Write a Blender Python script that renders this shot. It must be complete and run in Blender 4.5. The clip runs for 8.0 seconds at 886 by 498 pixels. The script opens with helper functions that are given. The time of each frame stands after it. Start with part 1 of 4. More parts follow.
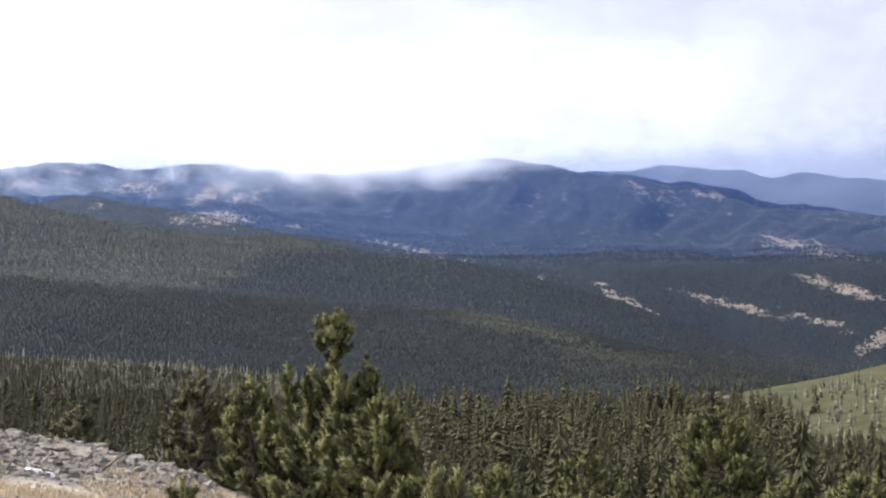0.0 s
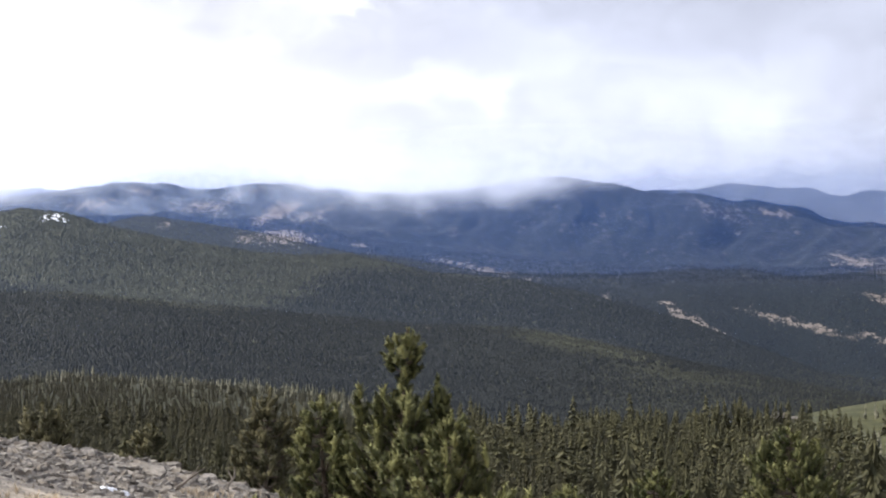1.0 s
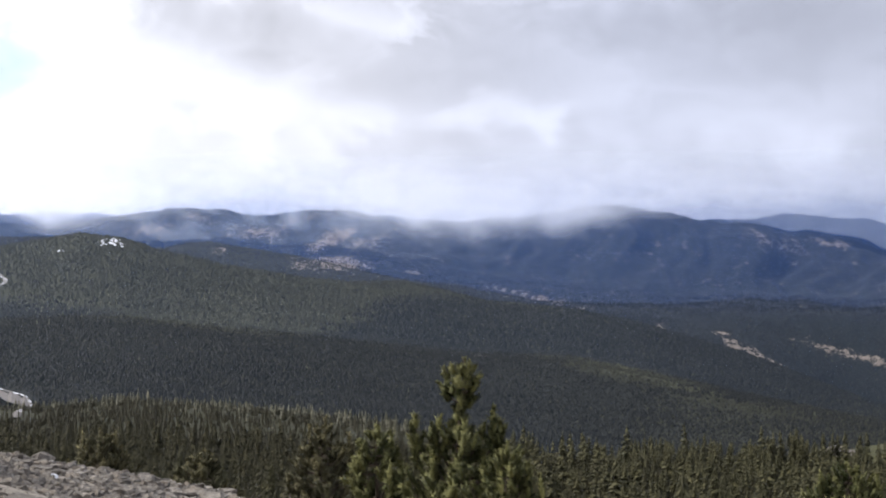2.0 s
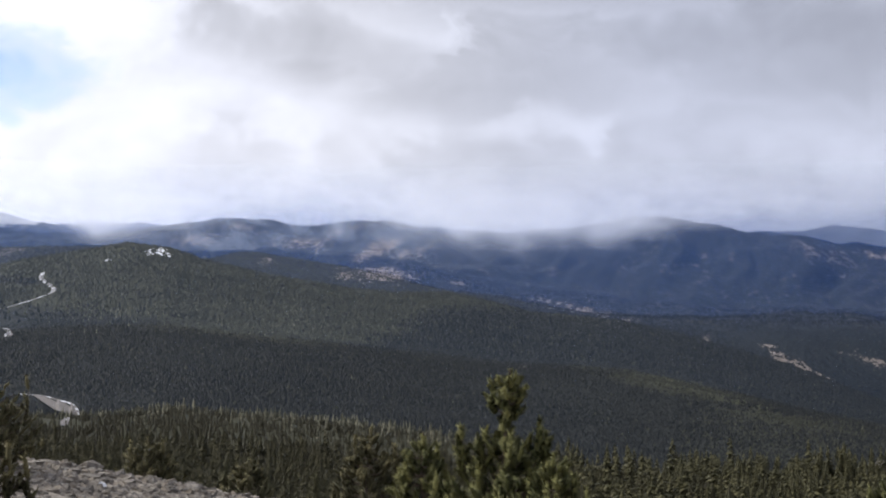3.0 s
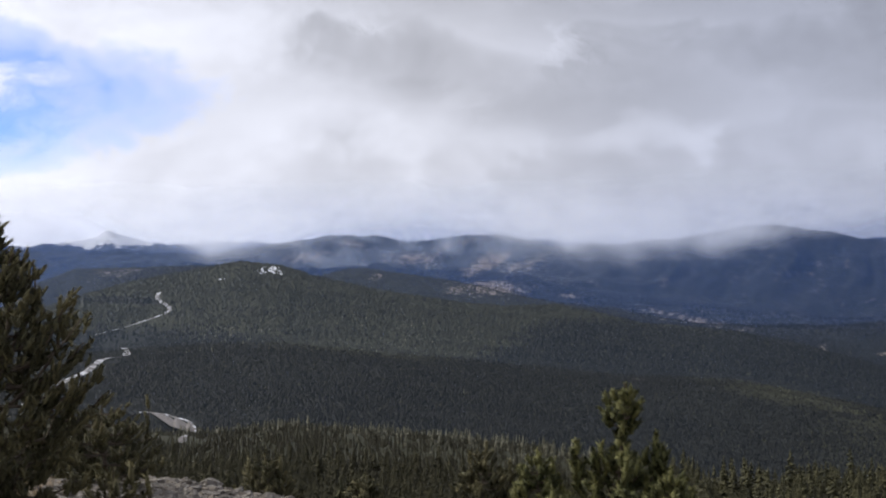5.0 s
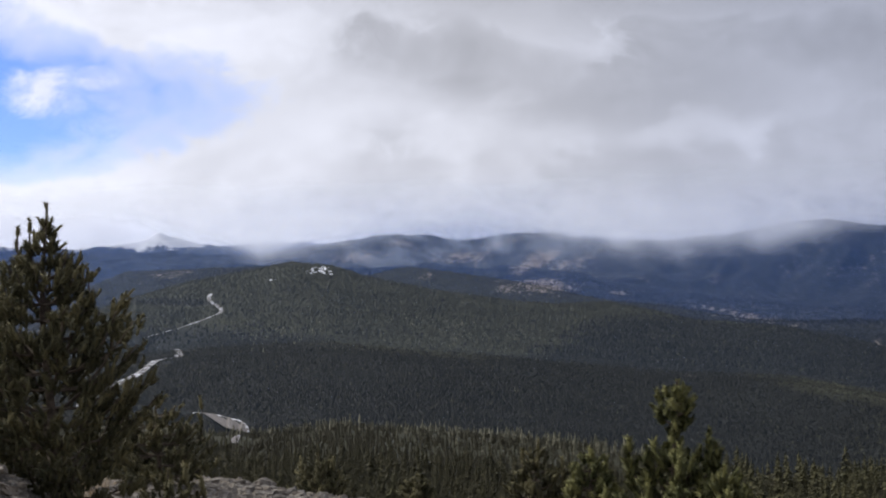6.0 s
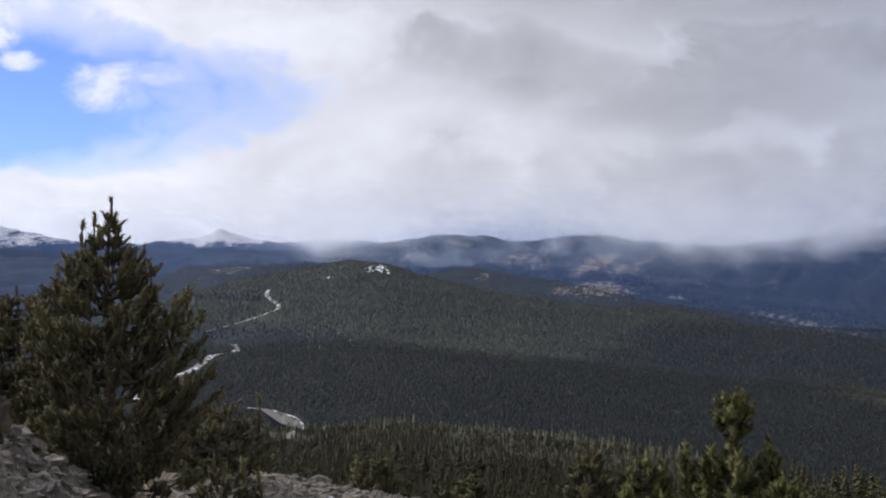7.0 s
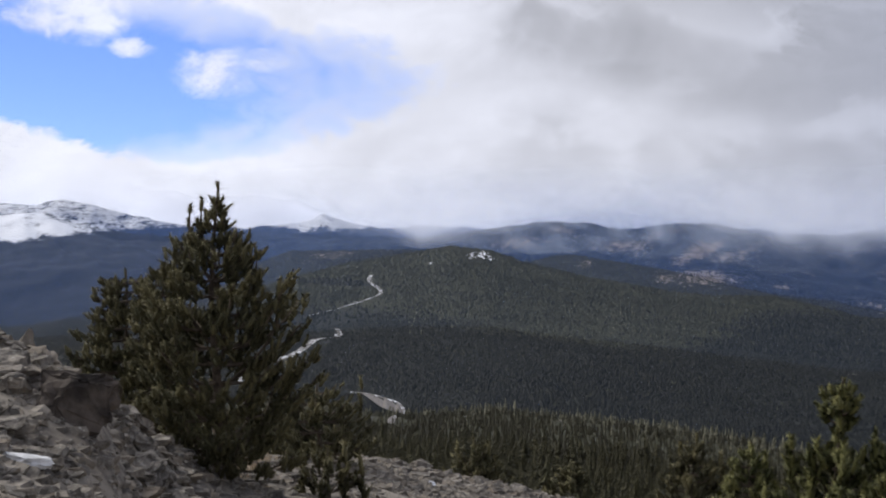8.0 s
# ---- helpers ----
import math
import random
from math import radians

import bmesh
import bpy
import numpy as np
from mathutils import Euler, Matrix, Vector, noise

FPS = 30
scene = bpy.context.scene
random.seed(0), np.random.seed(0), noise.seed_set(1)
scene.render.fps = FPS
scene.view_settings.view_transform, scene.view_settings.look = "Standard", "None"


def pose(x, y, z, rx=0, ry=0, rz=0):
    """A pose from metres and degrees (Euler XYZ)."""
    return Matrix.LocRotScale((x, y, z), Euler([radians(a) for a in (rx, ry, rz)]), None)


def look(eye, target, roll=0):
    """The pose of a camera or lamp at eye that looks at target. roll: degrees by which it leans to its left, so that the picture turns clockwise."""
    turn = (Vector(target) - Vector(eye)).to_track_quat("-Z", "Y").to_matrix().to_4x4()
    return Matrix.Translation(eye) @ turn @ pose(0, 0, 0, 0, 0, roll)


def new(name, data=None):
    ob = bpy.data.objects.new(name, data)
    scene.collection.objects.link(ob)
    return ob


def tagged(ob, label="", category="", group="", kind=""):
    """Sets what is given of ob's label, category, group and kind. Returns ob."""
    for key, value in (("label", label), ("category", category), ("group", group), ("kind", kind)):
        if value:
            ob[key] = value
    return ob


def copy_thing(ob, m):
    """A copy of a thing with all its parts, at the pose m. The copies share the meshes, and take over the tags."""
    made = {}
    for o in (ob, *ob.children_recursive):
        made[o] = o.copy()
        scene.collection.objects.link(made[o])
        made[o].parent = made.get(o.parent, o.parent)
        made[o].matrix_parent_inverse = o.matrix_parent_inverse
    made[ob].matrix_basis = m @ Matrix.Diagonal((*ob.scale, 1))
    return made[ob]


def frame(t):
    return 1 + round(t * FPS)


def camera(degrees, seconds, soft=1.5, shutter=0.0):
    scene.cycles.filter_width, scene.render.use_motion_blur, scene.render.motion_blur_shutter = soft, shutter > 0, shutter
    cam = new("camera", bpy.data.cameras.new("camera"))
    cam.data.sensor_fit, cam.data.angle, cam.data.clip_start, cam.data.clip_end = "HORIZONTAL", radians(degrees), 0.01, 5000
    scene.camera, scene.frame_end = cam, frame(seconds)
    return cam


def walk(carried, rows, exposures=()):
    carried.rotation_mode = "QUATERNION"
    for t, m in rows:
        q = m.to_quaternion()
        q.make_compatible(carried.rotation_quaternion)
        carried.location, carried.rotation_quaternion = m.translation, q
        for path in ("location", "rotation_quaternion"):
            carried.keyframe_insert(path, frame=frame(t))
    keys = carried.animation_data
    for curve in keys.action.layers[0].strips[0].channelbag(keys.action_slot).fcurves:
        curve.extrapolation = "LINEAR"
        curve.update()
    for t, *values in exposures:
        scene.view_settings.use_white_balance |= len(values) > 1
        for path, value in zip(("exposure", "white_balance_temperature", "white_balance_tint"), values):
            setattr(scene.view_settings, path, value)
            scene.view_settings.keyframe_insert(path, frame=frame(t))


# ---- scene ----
# ---- camera and its walk ----
EYE = 1.6
cam = camera(34.0, 8.0, soft=2.0)
ROWS = [  # seconds, x, y, z over the first eye, yaw, pitch, roll
    (0.0, 0.000, 0.0, 0.000, 0.00, -2.15, 0.50),
    (0.5, -0.034, 0.0, 0.012, 1.30, -1.89, 0.48),
    (1.0, -0.065, 0.0, 0.018, 2.55, -1.38, 0.61),
    (1.5, -0.084, 0.0, 0.032, 3.68, -0.76, 0.49),
    (3.0, -0.115, 0.0, 0.040, 6.47, 0.16, -0.08),
    (3.5, -0.117, 0.0, 0.043, 7.33, 0.18, 0.36),
    (4.0, -0.120, 0.0, 0.049, 8.35, 0.35, 0.39),
    (4.5, -0.130, 0.0, 0.053, 9.58, 0.63, 0.61),
    (6.0, -0.140, 0.0, 0.053, 12.76, 0.73, 1.64),
    (6.5, -0.147, 0.0, 0.056, 13.54, 0.73, 1.44),
    (7.0, -0.165, 0.0, 0.058, 15.02, 0.79, 0.49),
    (7.5, -0.168, 0.0, 0.056, 17.42, 0.58, 0.52),
    (8.0, -0.168, 0.0, 0.055, 19.05, 0.27, -0.04),
]
EXPOSURES = [(0.0, 1.12), (0.5, 1.02), (1.0, 0.90), (1.5, 0.73), (3.0, 0.31), (3.5, 0.22), (4.5, 0.09), (6.5, -0.04), (8.0, -0.06)]
walk(cam, [(t, pose(x, y, EYE + z, 90 + pitch, roll, yaw)) for t, x, y, z, yaw, pitch, roll in ROWS], EXPOSURES)

# ---- sky and sun ----
SUN_AZ, SUN_EL = 72.0, 46.0   # degrees to the left of the first view, degrees up
world = bpy.data.worlds.new("sky")
scene.world = world
world.use_nodes = True


def node(tree, kind):
    return tree.nodes.new(kind)


def math_node(tree, op, a, b=None, clamp=False):
    n = node(tree, "ShaderNodeMath")
    n.operation, n.use_clamp = op, clamp
    for i, v in enumerate((a, b)):
        if v is None:
            continue
        if isinstance(v, (int, float)):
            n.inputs[i].default_value = v
        else:
            tree.links.new(v, n.inputs[i])
    return n.outputs[0]


def range_node(tree, value, lo, hi, out_lo=0.0, out_hi=1.0):
    n = node(tree, "ShaderNodeMapRange")
    n.interpolation_type = "SMOOTHSTEP"
    tree.links.new(value, n.inputs[0])
    for i, v in enumerate((lo, hi, out_lo, out_hi)):
        n.inputs[i + 1].default_value = v
    return n.outputs[0]


def mix_node(tree, fac, a, b, blend="MIX"):
    n = node(tree, "ShaderNodeMix")
    n.data_type, n.blend_type = "RGBA", blend
    for slot, v in ((0, fac), (6, a), (7, b)):
        if isinstance(v, (int, float)):
            n.inputs[slot].default_value = v
        elif isinstance(v, tuple):
            n.inputs[slot].default_value = (*v, 1)
        else:
            tree.links.new(v, n.inputs[slot])
    return n.outputs[2]


def noise_node(tree, vector, scale, detail=4.0, rough=0.55, distort=0.0):
    n = node(tree, "ShaderNodeTexNoise")
    if vector is not None:
        tree.links.new(vector, n.inputs["Vector"])
    n.inputs["Scale"].default_value, n.inputs["Detail"].default_value = scale, detail
    n.inputs["Roughness"].default_value, n.inputs["Distortion"].default_value = rough, distort
    return n.outputs[0]


def ramp_node(tree, value, lo, hi, stops):
    """A smooth curve through (place, height) stops, with heights from 0 to 1, read between lo and hi."""
    n = node(tree, "ShaderNodeValToRGB")
    n.color_ramp.interpolation = "B_SPLINE"
    while len(n.color_ramp.elements) < len(stops):
        n.color_ramp.elements.new(0.5)
    for e, (place, height) in zip(n.color_ramp.elements, stops):
        e.position, e.color = (place - lo) / (hi - lo), (height, height, height, 1)
    tree.links.new(math_node(tree, "DIVIDE", math_node(tree, "SUBTRACT", value, lo), hi - lo, clamp=True), n.inputs[0])
    return n.outputs[0]


def heap_node(tree, az, el, heaps):
    """How far inside the nearest of some rounded clouds a bearing and height lie: 1 in the heart, 0 at the rim."""
    best = None
    for a0, e0, wide, tall in heaps:
        da = math_node(tree, "DIVIDE", math_node(tree, "SUBTRACT", az, a0), wide)
        de = math_node(tree, "DIVIDE", math_node(tree, "SUBTRACT", el, e0), tall)
        d2 = math_node(tree, "ADD", math_node(tree, "MULTIPLY", da, da), math_node(tree, "MULTIPLY", de, de))
        heap = math_node(tree, "SUBTRACT", 1.0, d2)
        best = heap if best is None else math_node(tree, "MAXIMUM", best, heap)
    return best


def build_sky():
    tree = world.node_tree
    back = tree.nodes["Background"]
    sky = node(tree, "ShaderNodeTexSky")
    sky.sky_type, sky.sun_disc, sky.altitude = "NISHITA", False, 3300.0
    sky.sun_elevation, sky.sun_rotation = radians(SUN_EL), radians(-SUN_AZ)
    blue = mix_node(tree, 1.0, sky.outputs[0], (0.078, 0.092, 0.145), "MULTIPLY")
    co = node(tree, "ShaderNodeTexCoord").outputs["Generated"]
    xyz = node(tree, "ShaderNodeSeparateXYZ")
    tree.links.new(co, xyz.inputs[0])
    az = math_node(tree, "MULTIPLY", math_node(tree, "ARCTAN2", math_node(tree, "MULTIPLY", xyz.outputs[0], -1.0), xyz.outputs[1]), 57.2958)
    el = math_node(tree, "MULTIPLY", math_node(tree, "ARCSINE", xyz.outputs[2]), 57.2958)
    squash = node(tree, "ShaderNodeMapping")
    squash.inputs["Scale"].default_value = (1, 1, 1.5)
    tree.links.new(co, squash.inputs[0])
    big = math_node(tree, "SUBTRACT", noise_node(tree, squash.outputs[0], 9.0, 5.0, 0.55, 0.6), 0.5)
    fine = math_node(tree, "SUBTRACT", noise_node(tree, squash.outputs[0], 26.0, 6.0, 0.6, 0.4), 0.5)
    # bearings and heights as the drifting cloud distorts them
    az_w = math_node(tree, "ADD", az, math_node(tree, "ADD", math_node(tree, "MULTIPLY", big, 14.0), math_node(tree, "MULTIPLY", fine, 5.0)))
    el_w = math_node(tree, "ADD", el, math_node(tree, "ADD", math_node(tree, "MULTIPLY", big, 5.0), math_node(tree, "MULTIPLY", fine, 2.2)))
    # the cover: thin and bright towards the gap, thicker away from it
    level = ramp_node(tree, az, -180.0, 180.0, [(-180, .45), (-60, .40), (-16, .43), (-6, .50), (3, .575), (10, .64), (17, .77), (25, .93), (34, 1.0), (70, .9), (180, .45)])
    # heavy grey bellies with lit gaps between them
    belly = heap_node(tree, az_w, el_w, [(6.5, 7.3, 7.5, 2.1), (2.0, 11.2, 14.0, 2.0), (-6.0, 8.5, 8.0, 2.2), (12.5, 8.4, 4.0, 1.2), (-20.0, 12.0, 12.0, 3.0)])
    level = math_node(tree, "MULTIPLY", level, range_node(tree, belly, -0.5, 1.0, 1.0, 0.79))
    lobes = heap_node(tree, az_w, el_w, [(2.5, 5.0, 2.6, 1.0), (7.2, 8.9, 2.2, .6), (14.0, 5.5, 5.0, 1.3), (-7.0, 4.2, 3.0, 1.2), (8.5, 4.6, 2.0, 1.4)])
    level = math_node(tree, "MULTIPLY", level, range_node(tree, lobes, -0.6, 0.9, 1.0, 1.13))
    level = math_node(tree, "MULTIPLY", level, range_node(tree, big, -0.2, 0.2, 0.90, 1.10))
    level = math_node(tree, "MULTIPLY", level, range_node(tree, fine, -0.22, 0.22, 0.95, 1.05))
    murk = math_node(tree, "MAXIMUM", range_node(tree, el, -1.0, 3.2, 0.72, 1.0), range_node(tree, az, 9.0, 17.0))
    level = math_node(tree, "MULTIPLY", level, murk)
    grey = node(tree, "ShaderNodeCombineColor")
    warm = range_node(tree, az, -4.0, 12.0)   # bluer shade under the thick end of the cover
    for k, (cold, mild) in enumerate(((0.895, 0.945), (0.95, 0.968), (1.16, 1.09))):
        tint = math_node(tree, "ADD", math_node(tree, "MULTIPLY", warm, mild - cold), cold)
        tree.links.new(math_node(tree, "MULTIPLY", level, tint), grey.inputs[k])
    cloud = grey.outputs[0]
    # the gap in the clouds, open towards the snowy peaks: its rim as a bearing for each height
    rim = math_node(tree, "MULTIPLY", ramp_node(tree, el, 2.0, 14.0, [(2.0, .95), (3.3, .72), (4.0, .60), (5.2, .51), (6.2, .465), (7.2, .45), (8.1, .48), (8.9, .57), (9.6, .65), (11.0, .70), (14.0, .76)]), 44.0)
    inside = math_node(tree, "SUBTRACT", math_node(tree, "ADD", az, math_node(tree, "ADD", math_node(tree, "MULTIPLY", big, 5.0), math_node(tree, "MULTIPLY", fine, 11.0))), rim)
    gap = math_node(tree, "ADD", range_node(tree, inside, -1.6, 1.6, 0.0, 0.42), range_node(tree, inside, 1.0, 7.5, 0.0, 0.58))
    gap = math_node(tree, "MULTIPLY", gap, range_node(tree, az, 60.0, 80.0, 1.0, 0.0))
    bank_top = ramp_node(tree, az, 24.0, 44.0, [(24, .26), (29, .32), (31.8, .35), (33.2, .44), (36.5, .52), (44, .60)])
    over = math_node(tree, "SUBTRACT", math_node(tree, "ADD", el, math_node(tree, "MULTIPLY", fine, 2.6)), math_node(tree, "MULTIPLY", bank_top, 10.0))
    gap = math_node(tree, "MULTIPLY", gap, range_node(tree, over, -0.15, 0.35))
    puffs = heap_node(tree, az, el, [(33.9, 9.3, 2.9, 1.05), (31.6, 9.9, 1.5, .8), (27.7, 7.1, 1.6, 1.0), (31.2, 8.0, .8, .35), (26.0, 7.5, 1.5, .5)])
    puffs = math_node(tree, "ADD", math_node(tree, "MAXIMUM", puffs, -1.5), math_node(tree, "ADD", math_node(tree, "MULTIPLY", fine, 5.5), math_node(tree, "MULTIPLY", big, 2.0)))
    gap = math_node(tree, "MULTIPLY", gap, math_node(tree, "SUBTRACT", 1.0, math_node(tree, "MULTIPLY", range_node(tree, puffs, -0.5, 1.4), 0.88)))
    tree.links.new(mix_node(tree, gap, cloud, blue), back.inputs[0])
    back.inputs[1].default_value = 1.0


build_sky()
sun = new("sun", bpy.data.lights.new("sun", "SUN"))
sun.data.energy, sun.data.angle, sun.data.color = 2.9, radians(34), (1.0, 0.95, 0.86)
sun.matrix_world = look((0, 0, 300), Vector((0, 0, 300)) - Vector((
    -math.sin(radians(SUN_AZ)) * math.cos(radians(SUN_EL)), math.cos(radians(SUN_AZ)) * math.cos(radians(SUN_EL)), math.sin(radians(SUN_EL)))))


# ---- materials ----
def material(name, rough=0.9):
    m = bpy.data.materials.new(name)
    m.use_nodes = True
    bsdf = m.node_tree.nodes["Principled BSDF"]
    bsdf.inputs["Roughness"].default_value = rough
    bsdf.inputs["Specular IOR Level"].default_value = 0.2
    return m, m.node_tree, bsdf


def position(tree):
    return node(tree, "ShaderNodeNewGeometry").outputs["Position"]


def bump(tree, bsdf, height, strength, distance):
    b = node(tree, "ShaderNodeBump")
    b.inputs["Strength"].default_value, b.inputs["Distance"].default_value = strength, distance
    tree.links.new(height, b.inputs["Height"])
    tree.links.new(b.outputs[0], bsdf.inputs["Normal"])


def attribute(tree, name):
    n = node(tree, "ShaderNodeAttribute")
    n.attribute_name = name
    return n.outputs["Fac"]


def ground_material():
    m, tree, bsdf = material("mountain_ground", 0.95)
    co = position(tree)
    n_far = noise_node(tree, co, 0.02, 8.0, 0.65)
    n_mid = noise_node(tree, co, 0.25, 6.0, 0.65)
    n_near = noise_node(tree, co, 3.0, 8.0, 0.7)
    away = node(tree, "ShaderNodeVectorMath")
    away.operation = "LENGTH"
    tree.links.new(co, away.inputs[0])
    forest = mix_node(tree, range_node(tree, n_mid, 0.35, 0.65), (0.025, 0.026, 0.0135), (0.040, 0.0405, 0.021))
    # cloud shade on the ridges, as a darker copy of the forest colour
    cloud_shade = mix_node(tree, range_node(tree, n_mid, 0.35, 0.65), (0.0072, 0.0088, 0.0066), (0.0128, 0.0142, 0.0098))
    forest = mix_node(tree, attribute(tree, "cloud_shade"), forest, cloud_shade)
    forest_far = mix_node(tree, range_node(tree, n_mid, 0.38, 0.62), (0.006, 0.009, 0.009), (0.018, 0.021, 0.018))
    # the forest colour turns darker and bluer with distance from the lookout
    forest = mix_node(tree, range_node(tree, away.outputs["Value"], 2150.0, 2700.0), forest, forest_far)
    tan = mix_node(tree, range_node(tree, n_far, 0.35, 0.65), (0.12, 0.098, 0.078), (0.24, 0.20, 0.165))
    meadow = mix_node(tree, range_node(tree, n_mid, 0.35, 0.65), (0.040, 0.043, 0.018), (0.076, 0.074, 0.031))
    near = mix_node(tree, range_node(tree, n_near, 0.4, 0.62), (0.13, 0.115, 0.10), (0.29, 0.26, 0.22))
    grass = mix_node(tree, range_node(tree, n_near, 0.35, 0.6), (0.38, 0.31, 0.225), (0.60, 0.51, 0.39))
    near = mix_node(tree, attribute(tree, "grass"), near, grass)
    drawn = node(tree, "ShaderNodeMapping")   # outcrops and gullies run down the flanks
    drawn.inputs["Scale"].default_value = (0.055, 0.013, 0.11)
    tree.links.new(co, drawn.inputs[0])
    speckle = math_node(tree, "SUBTRACT", noise_node(tree, drawn.outputs[0], 0.7, 6.0, 0.7), 0.5)
    crumbs = math_node(tree, "SUBTRACT", noise_node(tree, drawn.outputs[0], 2.6, 4.0, 0.65), 0.5)
    broken = math_node(tree, "ADD", attribute(tree, "bare"), math_node(tree, "ADD", math_node(tree, "MULTIPLY", speckle, 1.9), math_node(tree, "MULTIPLY", crumbs, 1.6)))
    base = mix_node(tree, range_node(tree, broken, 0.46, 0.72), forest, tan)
    base = mix_node(tree, attribute(tree, "meadow"), base, meadow)
    base = mix_node(tree, attribute(tree, "near"), base, near)
    ribs = noise_node(tree, drawn.outputs[0], 0.5, 8.0, 0.75)
    snow = attribute(tree, "snow")
    drift = math_node(tree, "ADD", snow, math_node(tree, "MULTIPLY", math_node(tree, "MULTIPLY", snow, 4.0, clamp=True), math_node(tree, "ADD", math_node(tree, "MULTIPLY", math_node(tree, "SUBTRACT", ribs, 0.5), 1.5), math_node(tree, "MULTIPLY", crumbs, 1.1))))
    base = mix_node(tree, range_node(tree, drift, 0.36, 0.62), base, (0.82, 0.84, 0.88))
    tree.links.new(base, bsdf.inputs["Base Color"])
    bump(tree, bsdf, n_near, 0.5, 0.05)
    return m


def soften(tree, bsdf, amount):
    """Needles face every way: the crown takes light more evenly than its skirts would."""
    geo = node(tree, "ShaderNodeNewGeometry")
    n = node(tree, "ShaderNodeMix")
    n.data_type = "VECTOR"
    n.inputs[0].default_value = amount
    tree.links.new(geo.outputs["Normal"], n.inputs[4])
    n.inputs[5].default_value = (0, 0, 1)
    unit_length = node(tree, "ShaderNodeVectorMath")
    unit_length.operation = "NORMALIZE"
    tree.links.new(n.outputs[1], unit_length.inputs[0])
    tree.links.new(unit_length.outputs[0], bsdf.inputs["Normal"])


def leaf_material(name, dark, light, scale=6.0, rough=0.75, single=0.7, lush=0.0):
    m, tree, bsdf = material(name, rough)
    geo = node(tree, "ShaderNodeNewGeometry")
    n = noise_node(tree, geo.outputs["Position"], scale, 3.0)
    mixed = math_node(tree, "ADD", math_node(tree, "MULTIPLY", geo.outputs["Random Per Island"], single), math_node(tree, "MULTIPLY", n, 1.1 - single))
    tree.links.new(mix_node(tree, range_node(tree, mixed, 0.1, 1.0), dark, light), bsdf.inputs["Base Color"])
    if lush:
        soften(tree, bsdf, lush)
    return m


def pine_material(name, dark, light):
    m, tree, bsdf = material(name, 0.7)
    geo = node(tree, "ShaderNodeNewGeometry")
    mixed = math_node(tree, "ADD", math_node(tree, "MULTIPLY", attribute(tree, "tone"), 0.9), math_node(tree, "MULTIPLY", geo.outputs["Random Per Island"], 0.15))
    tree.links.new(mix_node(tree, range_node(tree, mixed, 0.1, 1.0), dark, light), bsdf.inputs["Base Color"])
    return m


def rock_material():
    m, tree, bsdf = material("lichen_rock", 0.92)
    geo = node(tree, "ShaderNodeNewGeometry")
    co, piece = geo.outputs["Position"], geo.outputs["Random Per Island"]
    rnd = math_node(tree, "FRACT", math_node(tree, "ADD", node(tree, "ShaderNodeObjectInfo").outputs["Random"], piece))
    a = noise_node(tree, co, 7.0, 8.0, 0.7)
    b = noise_node(tree, co, 32.0, 6.0, 0.7)
    stone = mix_node(tree, range_node(tree, a, 0.32, 0.68), (0.085, 0.075, 0.064), (0.36, 0.325, 0.28))
    stone = mix_node(tree, range_node(tree, rnd, 0.5, 1.0, 0.0, 0.7), stone, (0.21, 0.175, 0.135))
    stone = mix_node(tree, range_node(tree, rnd, 0.0, 0.35, 0.7, 0.0), stone, (0.10, 0.092, 0.085))
    stone = mix_node(tree, range_node(tree, b, 0.56, 0.66, 0.0, 0.75), stone, (0.42, 0.41, 0.37))
    stone = mix_node(tree, range_node(tree, b, 0.30, 0.42, 0.6, 0.0), stone, (0.055, 0.05, 0.045))
    tree.links.new(stone, bsdf.inputs["Base Color"])
    bump(tree, bsdf, b, 0.6, 0.03)
    return m


def plain_material(name, a, b, scale, rough=0.9, relief=0.02):
    m, tree, bsdf = material(name, rough)
    n = noise_node(tree, position(tree), scale, 6.0, 0.65)
    tree.links.new(mix_node(tree, range_node(tree, n, 0.35, 0.65), a, b), bsdf.inputs["Base Color"])
    bump(tree, bsdf, n, 0.4, relief)
    return m


